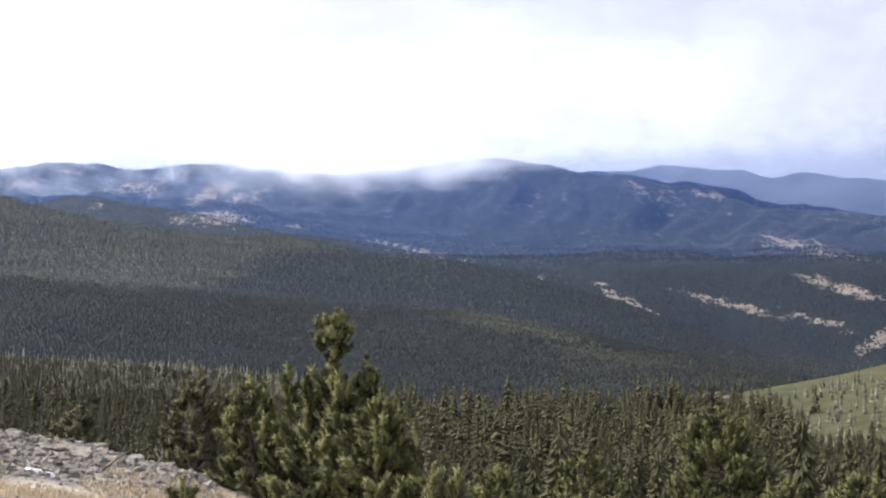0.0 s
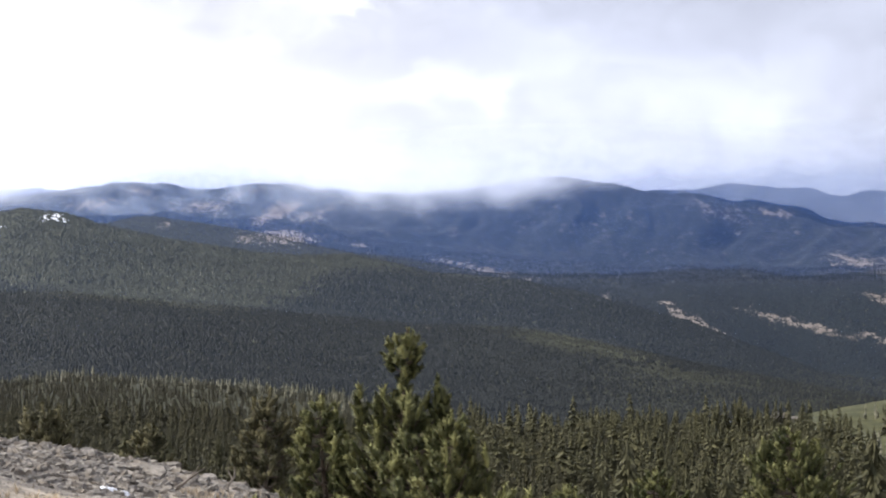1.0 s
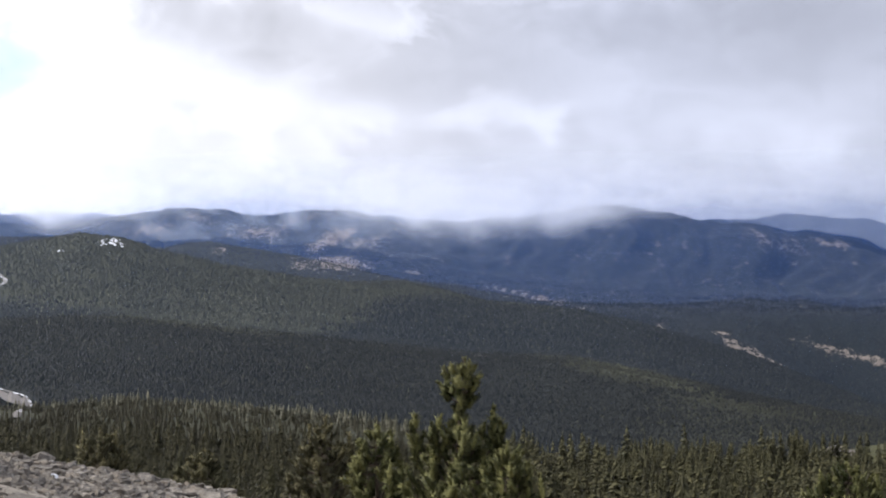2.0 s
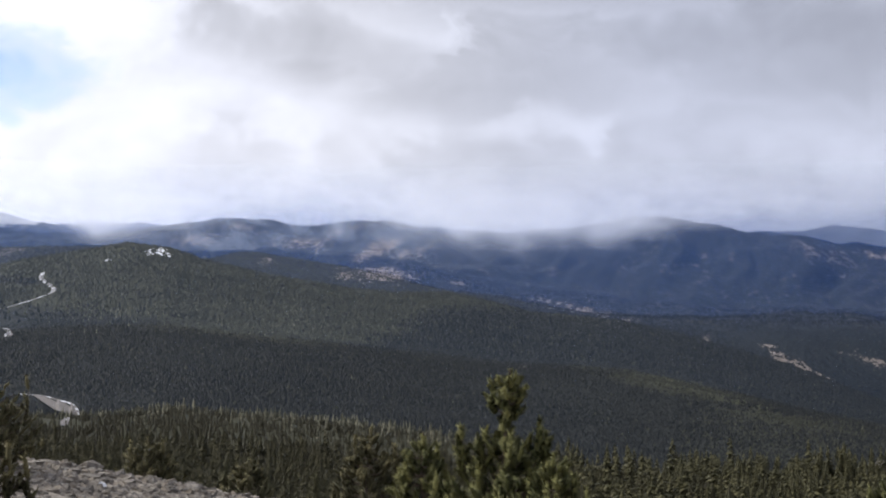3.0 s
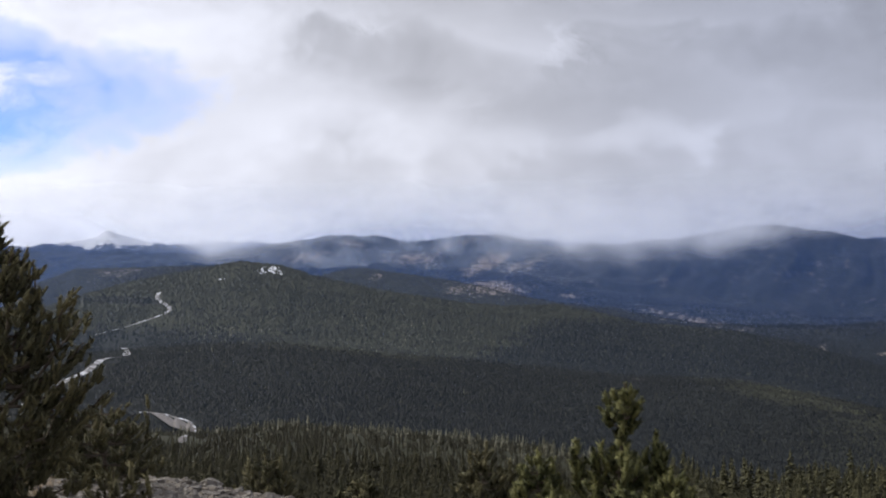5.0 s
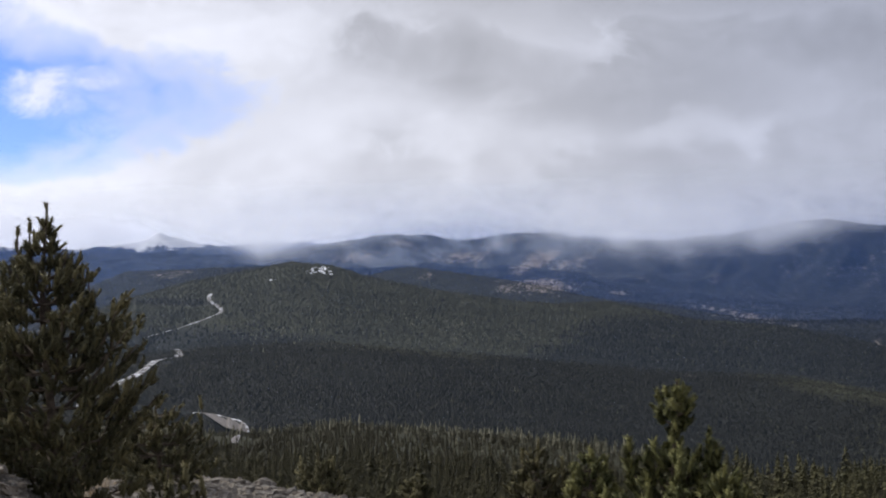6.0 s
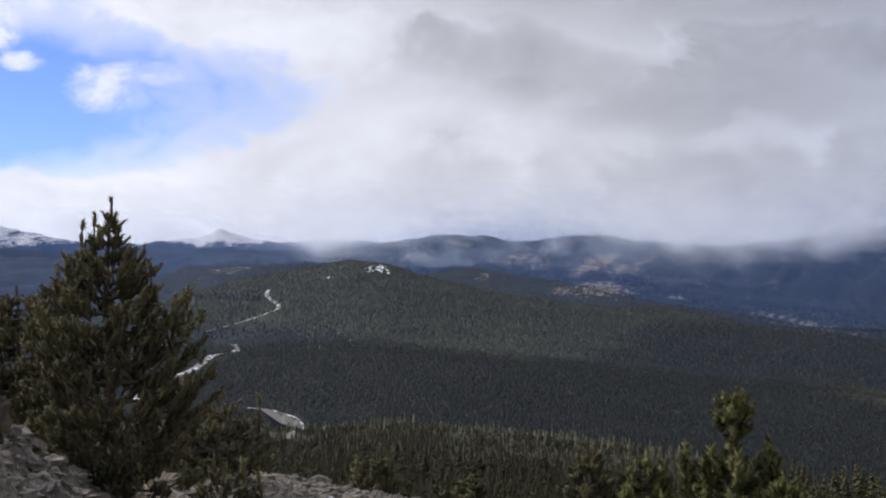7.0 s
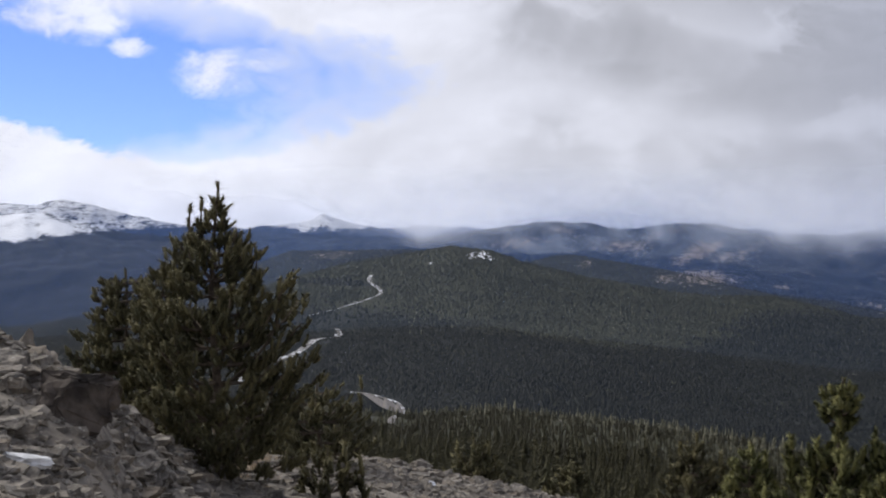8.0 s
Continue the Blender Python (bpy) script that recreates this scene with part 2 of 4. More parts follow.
def mist_material(name, colour, amount, stretch, ragged=0.45):
    """Thin drifting cloud: scatters daylight from both sides, and lets most of what lies behind through."""
    m = bpy.data.materials.new(name)
    m.use_nodes = True
    tree = m.node_tree
    tree.nodes.remove(tree.nodes["Principled BSDF"])
    out = tree.nodes["Material Output"]
    mapped = node(tree, "ShaderNodeMapping")
    mapped.inputs["Scale"].default_value = stretch
    tree.links.new(position(tree), mapped.inputs[0])
    n = noise_node(tree, mapped.outputs[0], 1.0, 5.0, 0.55, 0.3)
    density = attribute(tree, "veil_depth")
    alpha = math_node(tree, "MULTIPLY", density, range_node(tree, n, 0.25, 0.7, 1.0 - 1.4 * ragged, 1.0 + 0.6 * ragged))
    flakes = node(tree, "ShaderNodeTexWhiteNoise")   # the veil is made of single flakes and drops
    tree.links.new(position(tree), flakes.inputs["Vector"])
    alpha = math_node(tree, "MULTIPLY", alpha, math_node(tree, "ADD", math_node(tree, "MULTIPLY", flakes.outputs["Value"], 1.3), 0.35))
    alpha = math_node(tree, "ADD", math_node(tree, "MULTIPLY", alpha, amount, clamp=True), 0.002, clamp=True)
    diff, tran = node(tree, "ShaderNodeBsdfDiffuse"), node(tree, "ShaderNodeBsdfTranslucent")
    for s, up in ((diff, 1.0), (tran, -1.0)):
        s.inputs[0].default_value = (*colour, 1)
        way = node(tree, "ShaderNodeCombineXYZ")   # a cloud has no facing: it takes the light from above
        way.inputs[1].default_value, way.inputs[2].default_value = -.35 * up, .94 * up
        tree.links.new(way.outputs[0], s.inputs["Normal"])
    both, clear, mix = node(tree, "ShaderNodeAddShader"), node(tree, "ShaderNodeBsdfTransparent"), node(tree, "ShaderNodeMixShader")
    tree.links.new(diff.outputs[0], both.inputs[0])
    tree.links.new(tran.outputs[0], both.inputs[1])
    tree.links.new(alpha, mix.inputs[0])
    tree.links.new(clear.outputs[0], mix.inputs[1])
    tree.links.new(both.outputs[0], mix.inputs[2])
    tree.links.new(mix.outputs[0], out.inputs[0])
    return m


M_GROUND = ground_material()
M_ROCK = rock_material()
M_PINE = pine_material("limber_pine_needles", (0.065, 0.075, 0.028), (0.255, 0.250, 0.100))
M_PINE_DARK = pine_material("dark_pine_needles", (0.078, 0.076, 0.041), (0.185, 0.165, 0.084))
M_FIR = leaf_material("fir_needles", (0.028, 0.027, 0.0145), (0.056, 0.050, 0.0255), 0.3, single=0.4, lush=.7)
M_NEAR_FIR = leaf_material("near_fir_needles", (0.058, 0.058, 0.029), (0.122, 0.112, 0.053), 0.6, single=0.6, lush=.7)
M_BROW_FIR = leaf_material("brow_fir_needles", (0.042, 0.041, 0.021), (0.086, 0.078, 0.038), 0.3, single=0.5, lush=.7)
M_FOREST = leaf_material("forest_needles", (0.0265, 0.0275, 0.0142), (0.048, 0.0475, 0.0242), 0.012, single=0.05, lush=.99)
# the forest needles again, with cloud shade put into the colour
M_SHADED = leaf_material("shaded_forest_needles", (0.0082, 0.0096, 0.0069), (0.0135, 0.0146, 0.0098), 0.012, single=0.05, lush=.99)
# sunlight on brows and ridge band, put in as a pale colour
M_PALE = leaf_material("sunlit_needles", (0.07, 0.07, 0.045), (0.20, 0.19, 0.13), 0.03, lush=.5)
M_BARK = plain_material("bark", (0.06, 0.045, 0.035), (0.16, 0.13, 0.10), 14.0)
M_DEAD = plain_material("dead_wood", (0.10, 0.085, 0.07), (0.22, 0.19, 0.16), 12.0)
M_SNOW = plain_material("old_snow", (0.72, 0.74, 0.79), (0.86, 0.87, 0.90), 5.0, 0.6)
M_QUARTZ = plain_material("pale_quartz", (0.55, 0.55, 0.55), (0.80, 0.80, 0.80), 9.0, 0.5)
M_GRASS = leaf_material("dry_grass", (0.35, 0.28, 0.195), (0.66, 0.56, 0.42), 2.0, single=0.5)
M_DARK_ROCK = plain_material("dark_boulder", (0.035, 0.030, 0.027), (0.12, 0.10, 0.085), 6.0)


# ---- mesh helpers ----
def mesh_of(name, verts, faces, mat=None, smooth=False):
    """A mesh from arrays: verts (n, 3), faces (m, 3) or (m, 4)."""
    verts, faces = np.asarray(verts, np.float32), np.asarray(faces, np.int32)
    me = bpy.data.meshes.new(name)
    k = faces.shape[1]
    me.vertices.add(len(verts))
    me.loops.add(faces.size)
    me.polygons.add(len(faces))
    me.vertices.foreach_set("co", verts.ravel())
    me.loops.foreach_set("vertex_index", faces.ravel())
    me.polygons.foreach_set("loop_start", np.arange(0, faces.size, k, dtype=np.int32))
    me.polygons.foreach_set("use_smooth", np.full(len(faces), smooth))
    me.update(calc_edges=True)
    if mat:
        me.materials.append(mat)
    return me


def part(name, me, parent, label=""):
    ob = new(name, me)
    ob.parent = parent
    return tagged(ob, label) if label else ob


def put_attribute(me, name, values):
    me.attributes.new(name, "FLOAT", "POINT").data.foreach_set("value", np.asarray(values, np.float32).ravel())


def hash_grid(ix, iy, seed):
    h = (ix.astype(np.int64) * 374761393 + iy.astype(np.int64) * 668265263 + seed * 974634777) & 0x7FFFFFFF
    h = ((h ^ (h >> 13)) * 1274126177) & 0x7FFFFFFF
    return ((h ^ (h >> 16)) & 0xFFFF) / 65535.0


def value_noise(x, y, seed):
    ix, iy = np.floor(x), np.floor(y)
    fx, fy = x - ix, y - iy
    fx, fy = fx * fx * (3 - 2 * fx), fy * fy * (3 - 2 * fy)
    ix, iy = ix.astype(np.int64), iy.astype(np.int64)
    a, b = hash_grid(ix, iy, seed), hash_grid(ix + 1, iy, seed)
    c, d = hash_grid(ix, iy + 1, seed), hash_grid(ix + 1, iy + 1, seed)
    return (a + (b - a) * fx) * (1 - fy) + (c + (d - c) * fx) * fy


def fbm(x, y, seed, octaves=5):
    total, amp, norm = 0.0, 1.0, 0.0
    for k in range(octaves):
        total = total + amp * value_noise(x * 2.03 ** k + 17.3 * k, y * 2.03 ** k - 9.1 * k, seed + k)
        norm += amp
        amp *= 0.5
    return total / norm


# ---- the lie of the land ----
# Ridge lines round the lookout: degrees to the left of the first view, then degrees over (under: minus) the eye.
def ridge(az, bearing, height):
    return np.interp(az, bearing, height)


AZ = np.concatenate([np.arange(-180, -26, 3.0), np.arange(-26, 44, 0.12), np.arange(44, 179, 3.0)])
LOGR = np.log(np.concatenate([np.geomspace(0.6, 580, 150), np.arange(600, 4951, 19.0)]))


def land_heights():
    az = AZ
    rc = np.interp(az, [-60, 23, 34, 90, 120], [16, 16, 9, 9, 16])                      # where the lookout's top ends
    crest = ridge(az, [-180, -40, -5, 5, 10.8, 14.2, 17.2, 20.5, 22.6, 28.6, 31.8, 33.6, 35.7, 37, 46, 70, 110, 180],
                  [-7, -14, -14, -13.0, -10.4, -9.5, -8.9, -8.1, -7.6, -7.8, -6.2, -4.2, -3.1, -2.5, 0, 0, -7, -7])
    brow = np.full_like(az, 0.0) + ridge(az, [-30, 5, 22, 30, 40], [-16, -15, -12.5, -11, -10])
    rs = np.interp(az, [-14, -10.5, -6.5, -2, 3, 8, 16], [360, 310, 270, 230, 300, 370, 400])
    slope = ridge(az, [-30, -17, -5, 5, 17, 25, 40], [-10.5, -10.5, -11.5, -11.3, -9.8, -8.8, -8.0])
    spur = ridge(az, [-40, -17, -15.2, -13.5, -11.4, -7.65, -6.3, -1.4, 2, 4, 7, 13, 17, 20, 25, 36],
        [-5.5, -6.45, -6.92, -7.28, -7.71, -8.68, -9.0, -9.25, -8.6, -8.0, -7.2, -6.5, -6.1, -6.3, -5.95, -5.8])
    fold = ridge(az, [-40, -20, -15, -13.5, -10.3, -7, -4.8, -2.5, 0, 4, 10, 17, 30, 40],
        [-9, -8.5, -7.4, -7.1, -6.6, -6.05, -5.54, -5.09, -4.72, -4.6, -4.0, -3.3, -3.3, -4.2])
    long_ridge = ridge(az, [-40, -20, -12, -7, -2.6, -.3, 3, 4.5, 6.3, 8.5, 10.2, 12.9, 14.9, 15.8, 17.2, 18.7, 20, 22.7, 25.4, 28, 30, 40],
                       [-8, -7.5, -6.2, -4.3, -3.05, -2.6, -2.3, -1.92, -1.55, -1.52, -1.36, -.88, -.46, -.25, .25, .42, .2, -.25, -.93, -2.0, -2.9, -3.6])
    knoll = ridge(az, [-40, -17, -11, -7, -3.9, -1.7, 1, 3, 6, 8, 10.2, 13.8, 14.6, 15.6, 17, 20, 22.7, 25, 26.5, 28, 30, 40],
        [-3.2, -2.9, -2.78, -2.75, -2.7, -2.6, -2.35, -1.95, -1.5, -1.1, -0.5, 0.1, 0.06, -0.25, -0.3, 0.22, 0.28, 0.25, -0.3, -1.4, -2.7, -3.5])
    foot = ridge(az, [-40, -17, -12, -5, 0, 3, 6, 8, 10, 14, 22, 30, 40], [-2.0, -2.2, -2.4, -2.3, -1.9, -1.5, -1.0, -.55, -.35, -.1, 0, -.6, -.8])
    range_a = ridge(az, [-40, -25, -17, -14.5, -12.4, -10.3, -9, -7.7, -7, -6, -4.8, -3.9, -2.5, -1.5, 0, 2, 4, 6.4, 7.3, 8.5, 9.7, 11, 12, 13.3, 14.3, 15.5, 16.5, 17.5, 19, 20.5, 22, 24, 26, 28, 30, 31.8, 33.1, 34.2, 35.1, 36, 40],
        [-1.6, -1.4, -1.16, -0.89, -0.66, -0.21, 0.25, 0.74, 0.82, 0.88, 1.05, 1.2, 1.38, 1.36, 1.21, 1.0, 0.85, 0.9, 1.08, 1.38, 1.47, 1.3, 1.12, 1.17, 1.28, 1.2, 1.08, 0.92, 0.7, 0.5, 0.5, 0.6, 0.75, 0.75, 0.6, 0.6, 0.9, 1.35, 1.62, 1.42, 1.3])
    range_b = ridge(az, [-180, -60, -20, -17, -15.2, -13.9, -13.1, -12.4, -11.6, -10.5, -9.2, -8.3, -7.4, -5, 0, 10, 17, 19.1, 21, 22.3, 22.9, 23.8, 24.7, 25.4, 26.2, 27.6, 29.1, 29.7, 31.5, 32.7, 33.8, 34.8, 36, 40, 60, 180],
        [0, 0.8, 0.6, 0.4, 0.62, 0.85, 0.62, 0.55, 0.88, 1.0, 1.08, 1.05, 0.85, 0.7, 0.8, 0.9, 0.95, 1.1, 1.17, 1.2, 1.36, 1.67, 1.35, 1.2, 1.05, 1.06, 1.2, 1.31, 1.7, 2.01, 2.09, 1.86, 1.93, 1.7, 0.8, 0])
    ones = np.ones_like(az)
    left = np.clip((az + 3) / 6, 0, 1)
    start = np.degrees(np.arctan2(-EYE, 0.6))
    half = np.degrees(np.arctan2((-EYE + rc * np.tan(np.radians(crest))) / 2, rc * 0.5))
    quarter = np.degrees(np.arctan2(-EYE * .75 + rc * np.tan(np.radians(crest)) * .25, rc * 0.25))
    tenth = np.degrees(np.arctan2(-EYE * .9 + rc * np.tan(np.radians(crest)) * .1, rc * 0.1))
    rows = [(0.6 * ones, start * ones), (rc * .1, tenth), (rc * .25, quarter), (rc * .5, half), (rc, crest), (rc * 1.12, crest - .9),
            (rc * 1.45, crest - 3.2), (45 * ones, np.minimum(brow, crest - 4)), (85 * ones, np.minimum(slope - 2.2, crest - 2)), (rs, spur), (np.minimum(rs * 1.4, 520), spur - .35),
            (620 * ones, np.minimum(spur - .1, fold - .8)), (1000 * ones, fold), (1180 * ones, fold + .05), (1900 * ones, long_ridge), (2250 * ones, np.minimum(long_ridge - .7, knoll - .5)),
            (2700 * ones, knoll), (2950 * ones, left * np.minimum(knoll - .25, foot - .5) + (1 - left) * (knoll + .42 * (foot - knoll))), (3500 * ones, foot), (3700 * ones, foot + .08 + .3 * (1 - left)), (4300 * ones, range_a), (4480 * ones, np.minimum(range_a, range_b) - .35),
            (4800 * ones, range_b), (4950 * ones, range_b - 1.0)]
    el = np.empty((len(az), len(LOGR)))
    for k, (r, e) in enumerate(rows):   # no ridge keeps one distance
        rows[k] = (r * (1 + np.where(r > 900, .07, .0) * (fbm(az / 7 + 3.7 * k, az * 0 + k, 41 + k, 3) - .5)), e)
    for i in range(len(az)):
        el[i] = np.interp(LOGR, [math.log(r[i]) for r, _ in rows], [e[i] for _, e in rows])
    soft = np.array([1, 2, 3, 2, 1]) / 9.0
    far = LOGR > math.log(30)
    for _ in range(1):
        rounded = sum(w * np.roll(el, k - 2, 1) for k, w in enumerate(soft))
        use = far.copy()
        use[-4:] = False
        el[:, use] = rounded[:, use]
    return el


EL = land_heights()
R2D = np.exp(LOGR)[None, :] * np.ones((len(AZ), 1))
GX, GY = -np.sin(np.radians(AZ))[:, None] * R2D, np.cos(np.radians(AZ))[:, None] * R2D


def roughen():
    """Gullies on the far flanks, hummocks nearer."""
    r = R2D
    amp = np.interp(np.log(r), np.log([1, 15, 60, 400, 1200, 2500, 3200, 4950]), [0, .05, .25, .16, .10, .08, .26, .22])   # degrees past 60 m
    cell = np.interp(r, [0, 60, 600, 5000], [4, 25, 120, 230])
    lumps = fbm(GX / 260 + 7, GY / 260 + 3, 5, 5) - .5
    gully = np.abs(fbm(GX / 340 + 1, GY / 620 + 3, 23, 5) - .5) * -2 + .35
    add = np.where(r > 3000, gully, np.where(r > 250, lumps, fbm(GX / cell[0, 60] * .5, GY / cell[0, 60] * .5, 9, 4) - .5))
    flank = np.interp(r, [3450, 3700, 3950, 4200, 4330, 4480, 4650, 4800], [0, .8, 1, .5, .1, .3, .5, .12]) + .55 * np.interp(r, [2450, 2600, 2750, 3000, 3300, 3500], [0, .5, .2, .5, 1, 0]) * np.clip(-AZ[:, None] / 6, 0, 1)
    folds = np.abs(fbm(AZ[:, None] * .42 + fbm(GX / 500, GY / 500, 63, 3) * 1.4, r / 800, 61, 4) - .5) * -3.2 + .55
    return add * amp * np.clip((r - 14) / 60, 0, 1) * 2 + folds * flank * .62


EL = EL + roughen()
GZ = EYE + R2D * np.tan(np.radians(EL)) + np.where(R2D < 40, (fbm(GX * .9, GY * .9, 3, 4) - .5) * .22 * np.clip((R2D - 3) / 4, 0, 1), 0)


def ground_z(x, y):
    """The ground's height under points, as arrays."""
    x, y = np.atleast_1d(np.asarray(x, float)), np.atleast_1d(np.asarray(y, float))
    az, lr = np.degrees(np.arctan2(-x, y)), np.log(np.maximum(np.hypot(x, y), .61))
    i = np.clip(np.searchsorted(AZ, az) - 1, 0, len(AZ) - 2)
    j = np.clip(np.searchsorted(LOGR, lr) - 1, 0, len(LOGR) - 2)
    u, v = (az - AZ[i]) / (AZ[i + 1] - AZ[i]), (lr - LOGR[j]) / (LOGR[j + 1] - LOGR[j])
    return (GZ[i, j] * (1 - u) * (1 - v) + GZ[i + 1, j] * u * (1 - v) + GZ[i, j + 1] * (1 - u) * v + GZ[i + 1, j + 1] * u * v)


def polar(az, r):
    return -np.sin(np.radians(az)) * r, np.cos(np.radians(az)) * r


def along(az, el, beyond):
    """The distance at which a sight line of that bearing and slope meets the ground past a distance."""
    i = int(np.argmin(np.abs(AZ - az)))
    slope = np.degrees(np.arctan2(GZ[i] - EYE, np.exp(LOGR)))
    ok = np.where((np.exp(LOGR) > beyond) & (slope >= el))[0]
    return float(np.exp(LOGR[ok[0]])) if len(ok) else beyond


def blobs(az, el, spots):
    total = 0
    for a, e, sa, se, *lean in spots:
        tilt = lean[0] * (az - a) if lean else 0
        total = np.maximum(total, np.exp(-((az - a) / sa) ** 2 - ((el - e - tilt) / se) ** 2))
    return total


def smooth(v, lo, hi):
    t = np.clip((v - lo) / (hi - lo), 0, 1)
    return t * t * (3 - 2 * t)


A2D = AZ[:, None] * np.ones_like(R2D)
SEEN = np.degrees(np.arctan2(GZ - EYE, R2D))
patch = fbm(GX / 42 + 5, GY / 60, 31, 5)
streak = fbm(A2D * 1.3, SEEN * 7, 37, 5)
mixed = .5 * patch + .5 * streak
BARE = blobs(A2D, SEEN, [(9.0, -.85, 1.9, .34, .05), (9.0, .2, 1.2, .42, -.45), (6.0, -1.2, .6, .10, .1), (-7.3, -4.35, 1.5, .32, .46), (-6.2, -3.55, .5, .07, .2), (-3.9, -3.7, .22, .5, 1.2), (-11.6, -4.45, 3.0, .17, .245),
                         (-14.6, -4.95, 1.5, .16, .25), (-15.6, -3.75, 2.0, .24, .28), (-16.6, -5.7, .8, .4, -.6)])
crags = blobs(A2D, SEEN, [(-7.6, .15, .8, .35, .5), (-8.7, -.15, .8, .35, .4), (-10.4, -.1, 1.3, .25, .2), (-14.3, -.45, 1.6, .2, .1), (-14, -2.1, 2.8, .4, .2), (7.5, .1, 1.6, .45, -.3), (12, .4, 2.0, .4, 0), (14.2, .9, 1.0, .3, .2), (16, .5, 1.5, .4, 0), (10.5, .9, 1.2, .3, -.2), (1, -2.2, 3.0, .25, .2)])
BARE = np.where(R2D > 2000, np.maximum(np.minimum(BARE * .95, .78), crags * .60), 0)
BARE = np.maximum(BARE, np.where((R2D > 2900) & (A2D < 20), .21 + .3 * (patch - .5), 0))
BARE = np.maximum(BARE, np.where((R2D > 2400) & (R2D < 2900), np.minimum(blobs(A2D, SEEN, [(13.5, -.33, .30, .15), (23.6, .02, .7, .14), (22.9, .12, .4, .08), (24.4, -.25, .3, .1)]) * 1.2, .58), 0))
BARE = np.maximum(BARE, np.where((R2D > 850) & (R2D < 1250), smooth(blobs(A2D, SEEN, [(1.7, -4.6, .9, .1), (3.3, -4.5, .5, .1)]) + (mixed - .5), .5, .7), 0) * .5)
MEADOW = np.where((R2D > 190) & (R2D < 560), smooth(-A2D + (fbm(GX / 40, GY / 40, 51, 4) - .5) * 4, 6.4, 8.6) * smooth(R2D, 200, 250), 0)
MEADOW = np.maximum(MEADOW, np.where((R2D > 850) & (R2D < 1250), smooth(blobs(A2D, SEEN, [(-2.4, -5.0, 2.6, .22, .2), (-5, -5.7, 2.0, .2, .2)]) + mixed - .5, .35, .9) * .75, 0))
GRASS = np.where(R2D < 25, smooth(fbm(GX * .5, GY * .5, 61, 4) + np.interp(A2D, [8, 12, 17, 21, 24], [.22, .24, .12, -.03, -.2]) + np.interp(R2D, [10, 14, 16], [.06, 0, -.3]), .5, .62), 0)
NEAR = smooth(-R2D + (fbm(GX * .3, GY * .3, 71, 3) - .5) * 6, -23, -18)
top = SEEN + (fbm(A2D * 1.3, SEEN * 2.2, 81, 5) - .5) * .5
SNOW = np.where(R2D > 3900, smooth(top - np.interp(A2D, [-180, 20, 21.5, 23.8, 26, 28, 30, 31.7, 33, 34, 36, 60], [4, 4, 1.0, .85, .92, .9, .95, .78, .70, .5, .35, 1.0]), -.05, .4), 0)
SNOW = SNOW * np.where((R2D > 4450) & (A2D > 27), .60, .78) * (.8 + .2 * smooth(fbm(A2D * 3.5 + SEEN * 2, SEEN * 6, 85, 5), .38, .5))
SNOW = np.maximum(SNOW, np.where((R2D > 1700) & (R2D < 2000), np.minimum(blobs(A2D, SEEN, [(17.75, .03, .45, .11, -.25), (17.3, -.08, .3, .07), (19.45, -.29, .26, .06)]), .6), 0))


# Cloud shade put into colour: dark fold below the long ridge, lighter trees around.
shade_edge = np.interp(A2D, [-20, -4, 2, 5, 7.3, 8.8, 10.3, 14.7, 18.5, 21, 24, 40], [-2.2, -2.2, -2.0, -1.8, -2.3, -3.1, -3.65, -3.2, -2.65, -2.45, -2.05, -1.6])
CLOUD_SHADE = smooth(shade_edge - SEEN + (fbm(GX / 150 + 9, GY / 150, 29, 5) - .5) * 1.3, -.35, .5) * smooth(R2D, 420, 560)
CLOUD_SHADE = np.maximum(CLOUD_SHADE, .9 * smooth(blobs(A2D, SEEN, [(23.6, -1.02, 2.6, .16, .06)]) + (mixed - .5) * .6, .2, .7))
# the sunlit fold crest stays out of the painted shade
CLOUD_SHADE = CLOUD_SHADE * (1 - .9 * smooth(blobs(A2D, SEEN, [(-2.6, -5.15, 3.4, .34, .19), (-6.5, -6.3, 2.5, .25, .15)]) + (mixed - .5) * .8, .15, .8)) * (1 - .35 * smooth(-A2D, 2, 6) * smooth(-SEEN, 5.8, 6.6))


def build_ground():
    n, k = len(AZ), len(LOGR)
    verts = np.stack([GX, GY, GZ], -1).reshape(-1, 3)
    i, j = np.meshgrid(np.arange(n - 1), np.arange(k - 1), indexing="ij")
    a = (i * k + j).ravel()
    faces = np.stack([a, a + 1, a + k + 1, a + k], -1)
    # close the small ring under the lookout
    verts = np.vstack([verts, [[0, 0, GZ[0, 0]]]])
    a = np.arange(k - 1) + (n - 1) * k
    b = np.arange(k - 1)
    faces = np.vstack([faces, np.stack([a, a + 1, b + 1, b], -1)])
    ring = np.arange(n) * k
    hub = np.full(n, n * k)
    cap = np.stack([hub[::2], ring[::2], np.roll(ring, -1)[::2], np.roll(ring, -2)[::2]], -1)
    faces = np.vstack([faces, cap])
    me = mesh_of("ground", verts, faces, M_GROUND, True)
    for name, values in (("bare", BARE), ("meadow", MEADOW), ("grass", GRASS), ("near", NEAR), ("snow", SNOW), ("cloud_shade", CLOUD_SHADE)):
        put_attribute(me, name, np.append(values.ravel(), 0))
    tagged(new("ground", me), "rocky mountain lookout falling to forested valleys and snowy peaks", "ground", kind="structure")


build_ground()


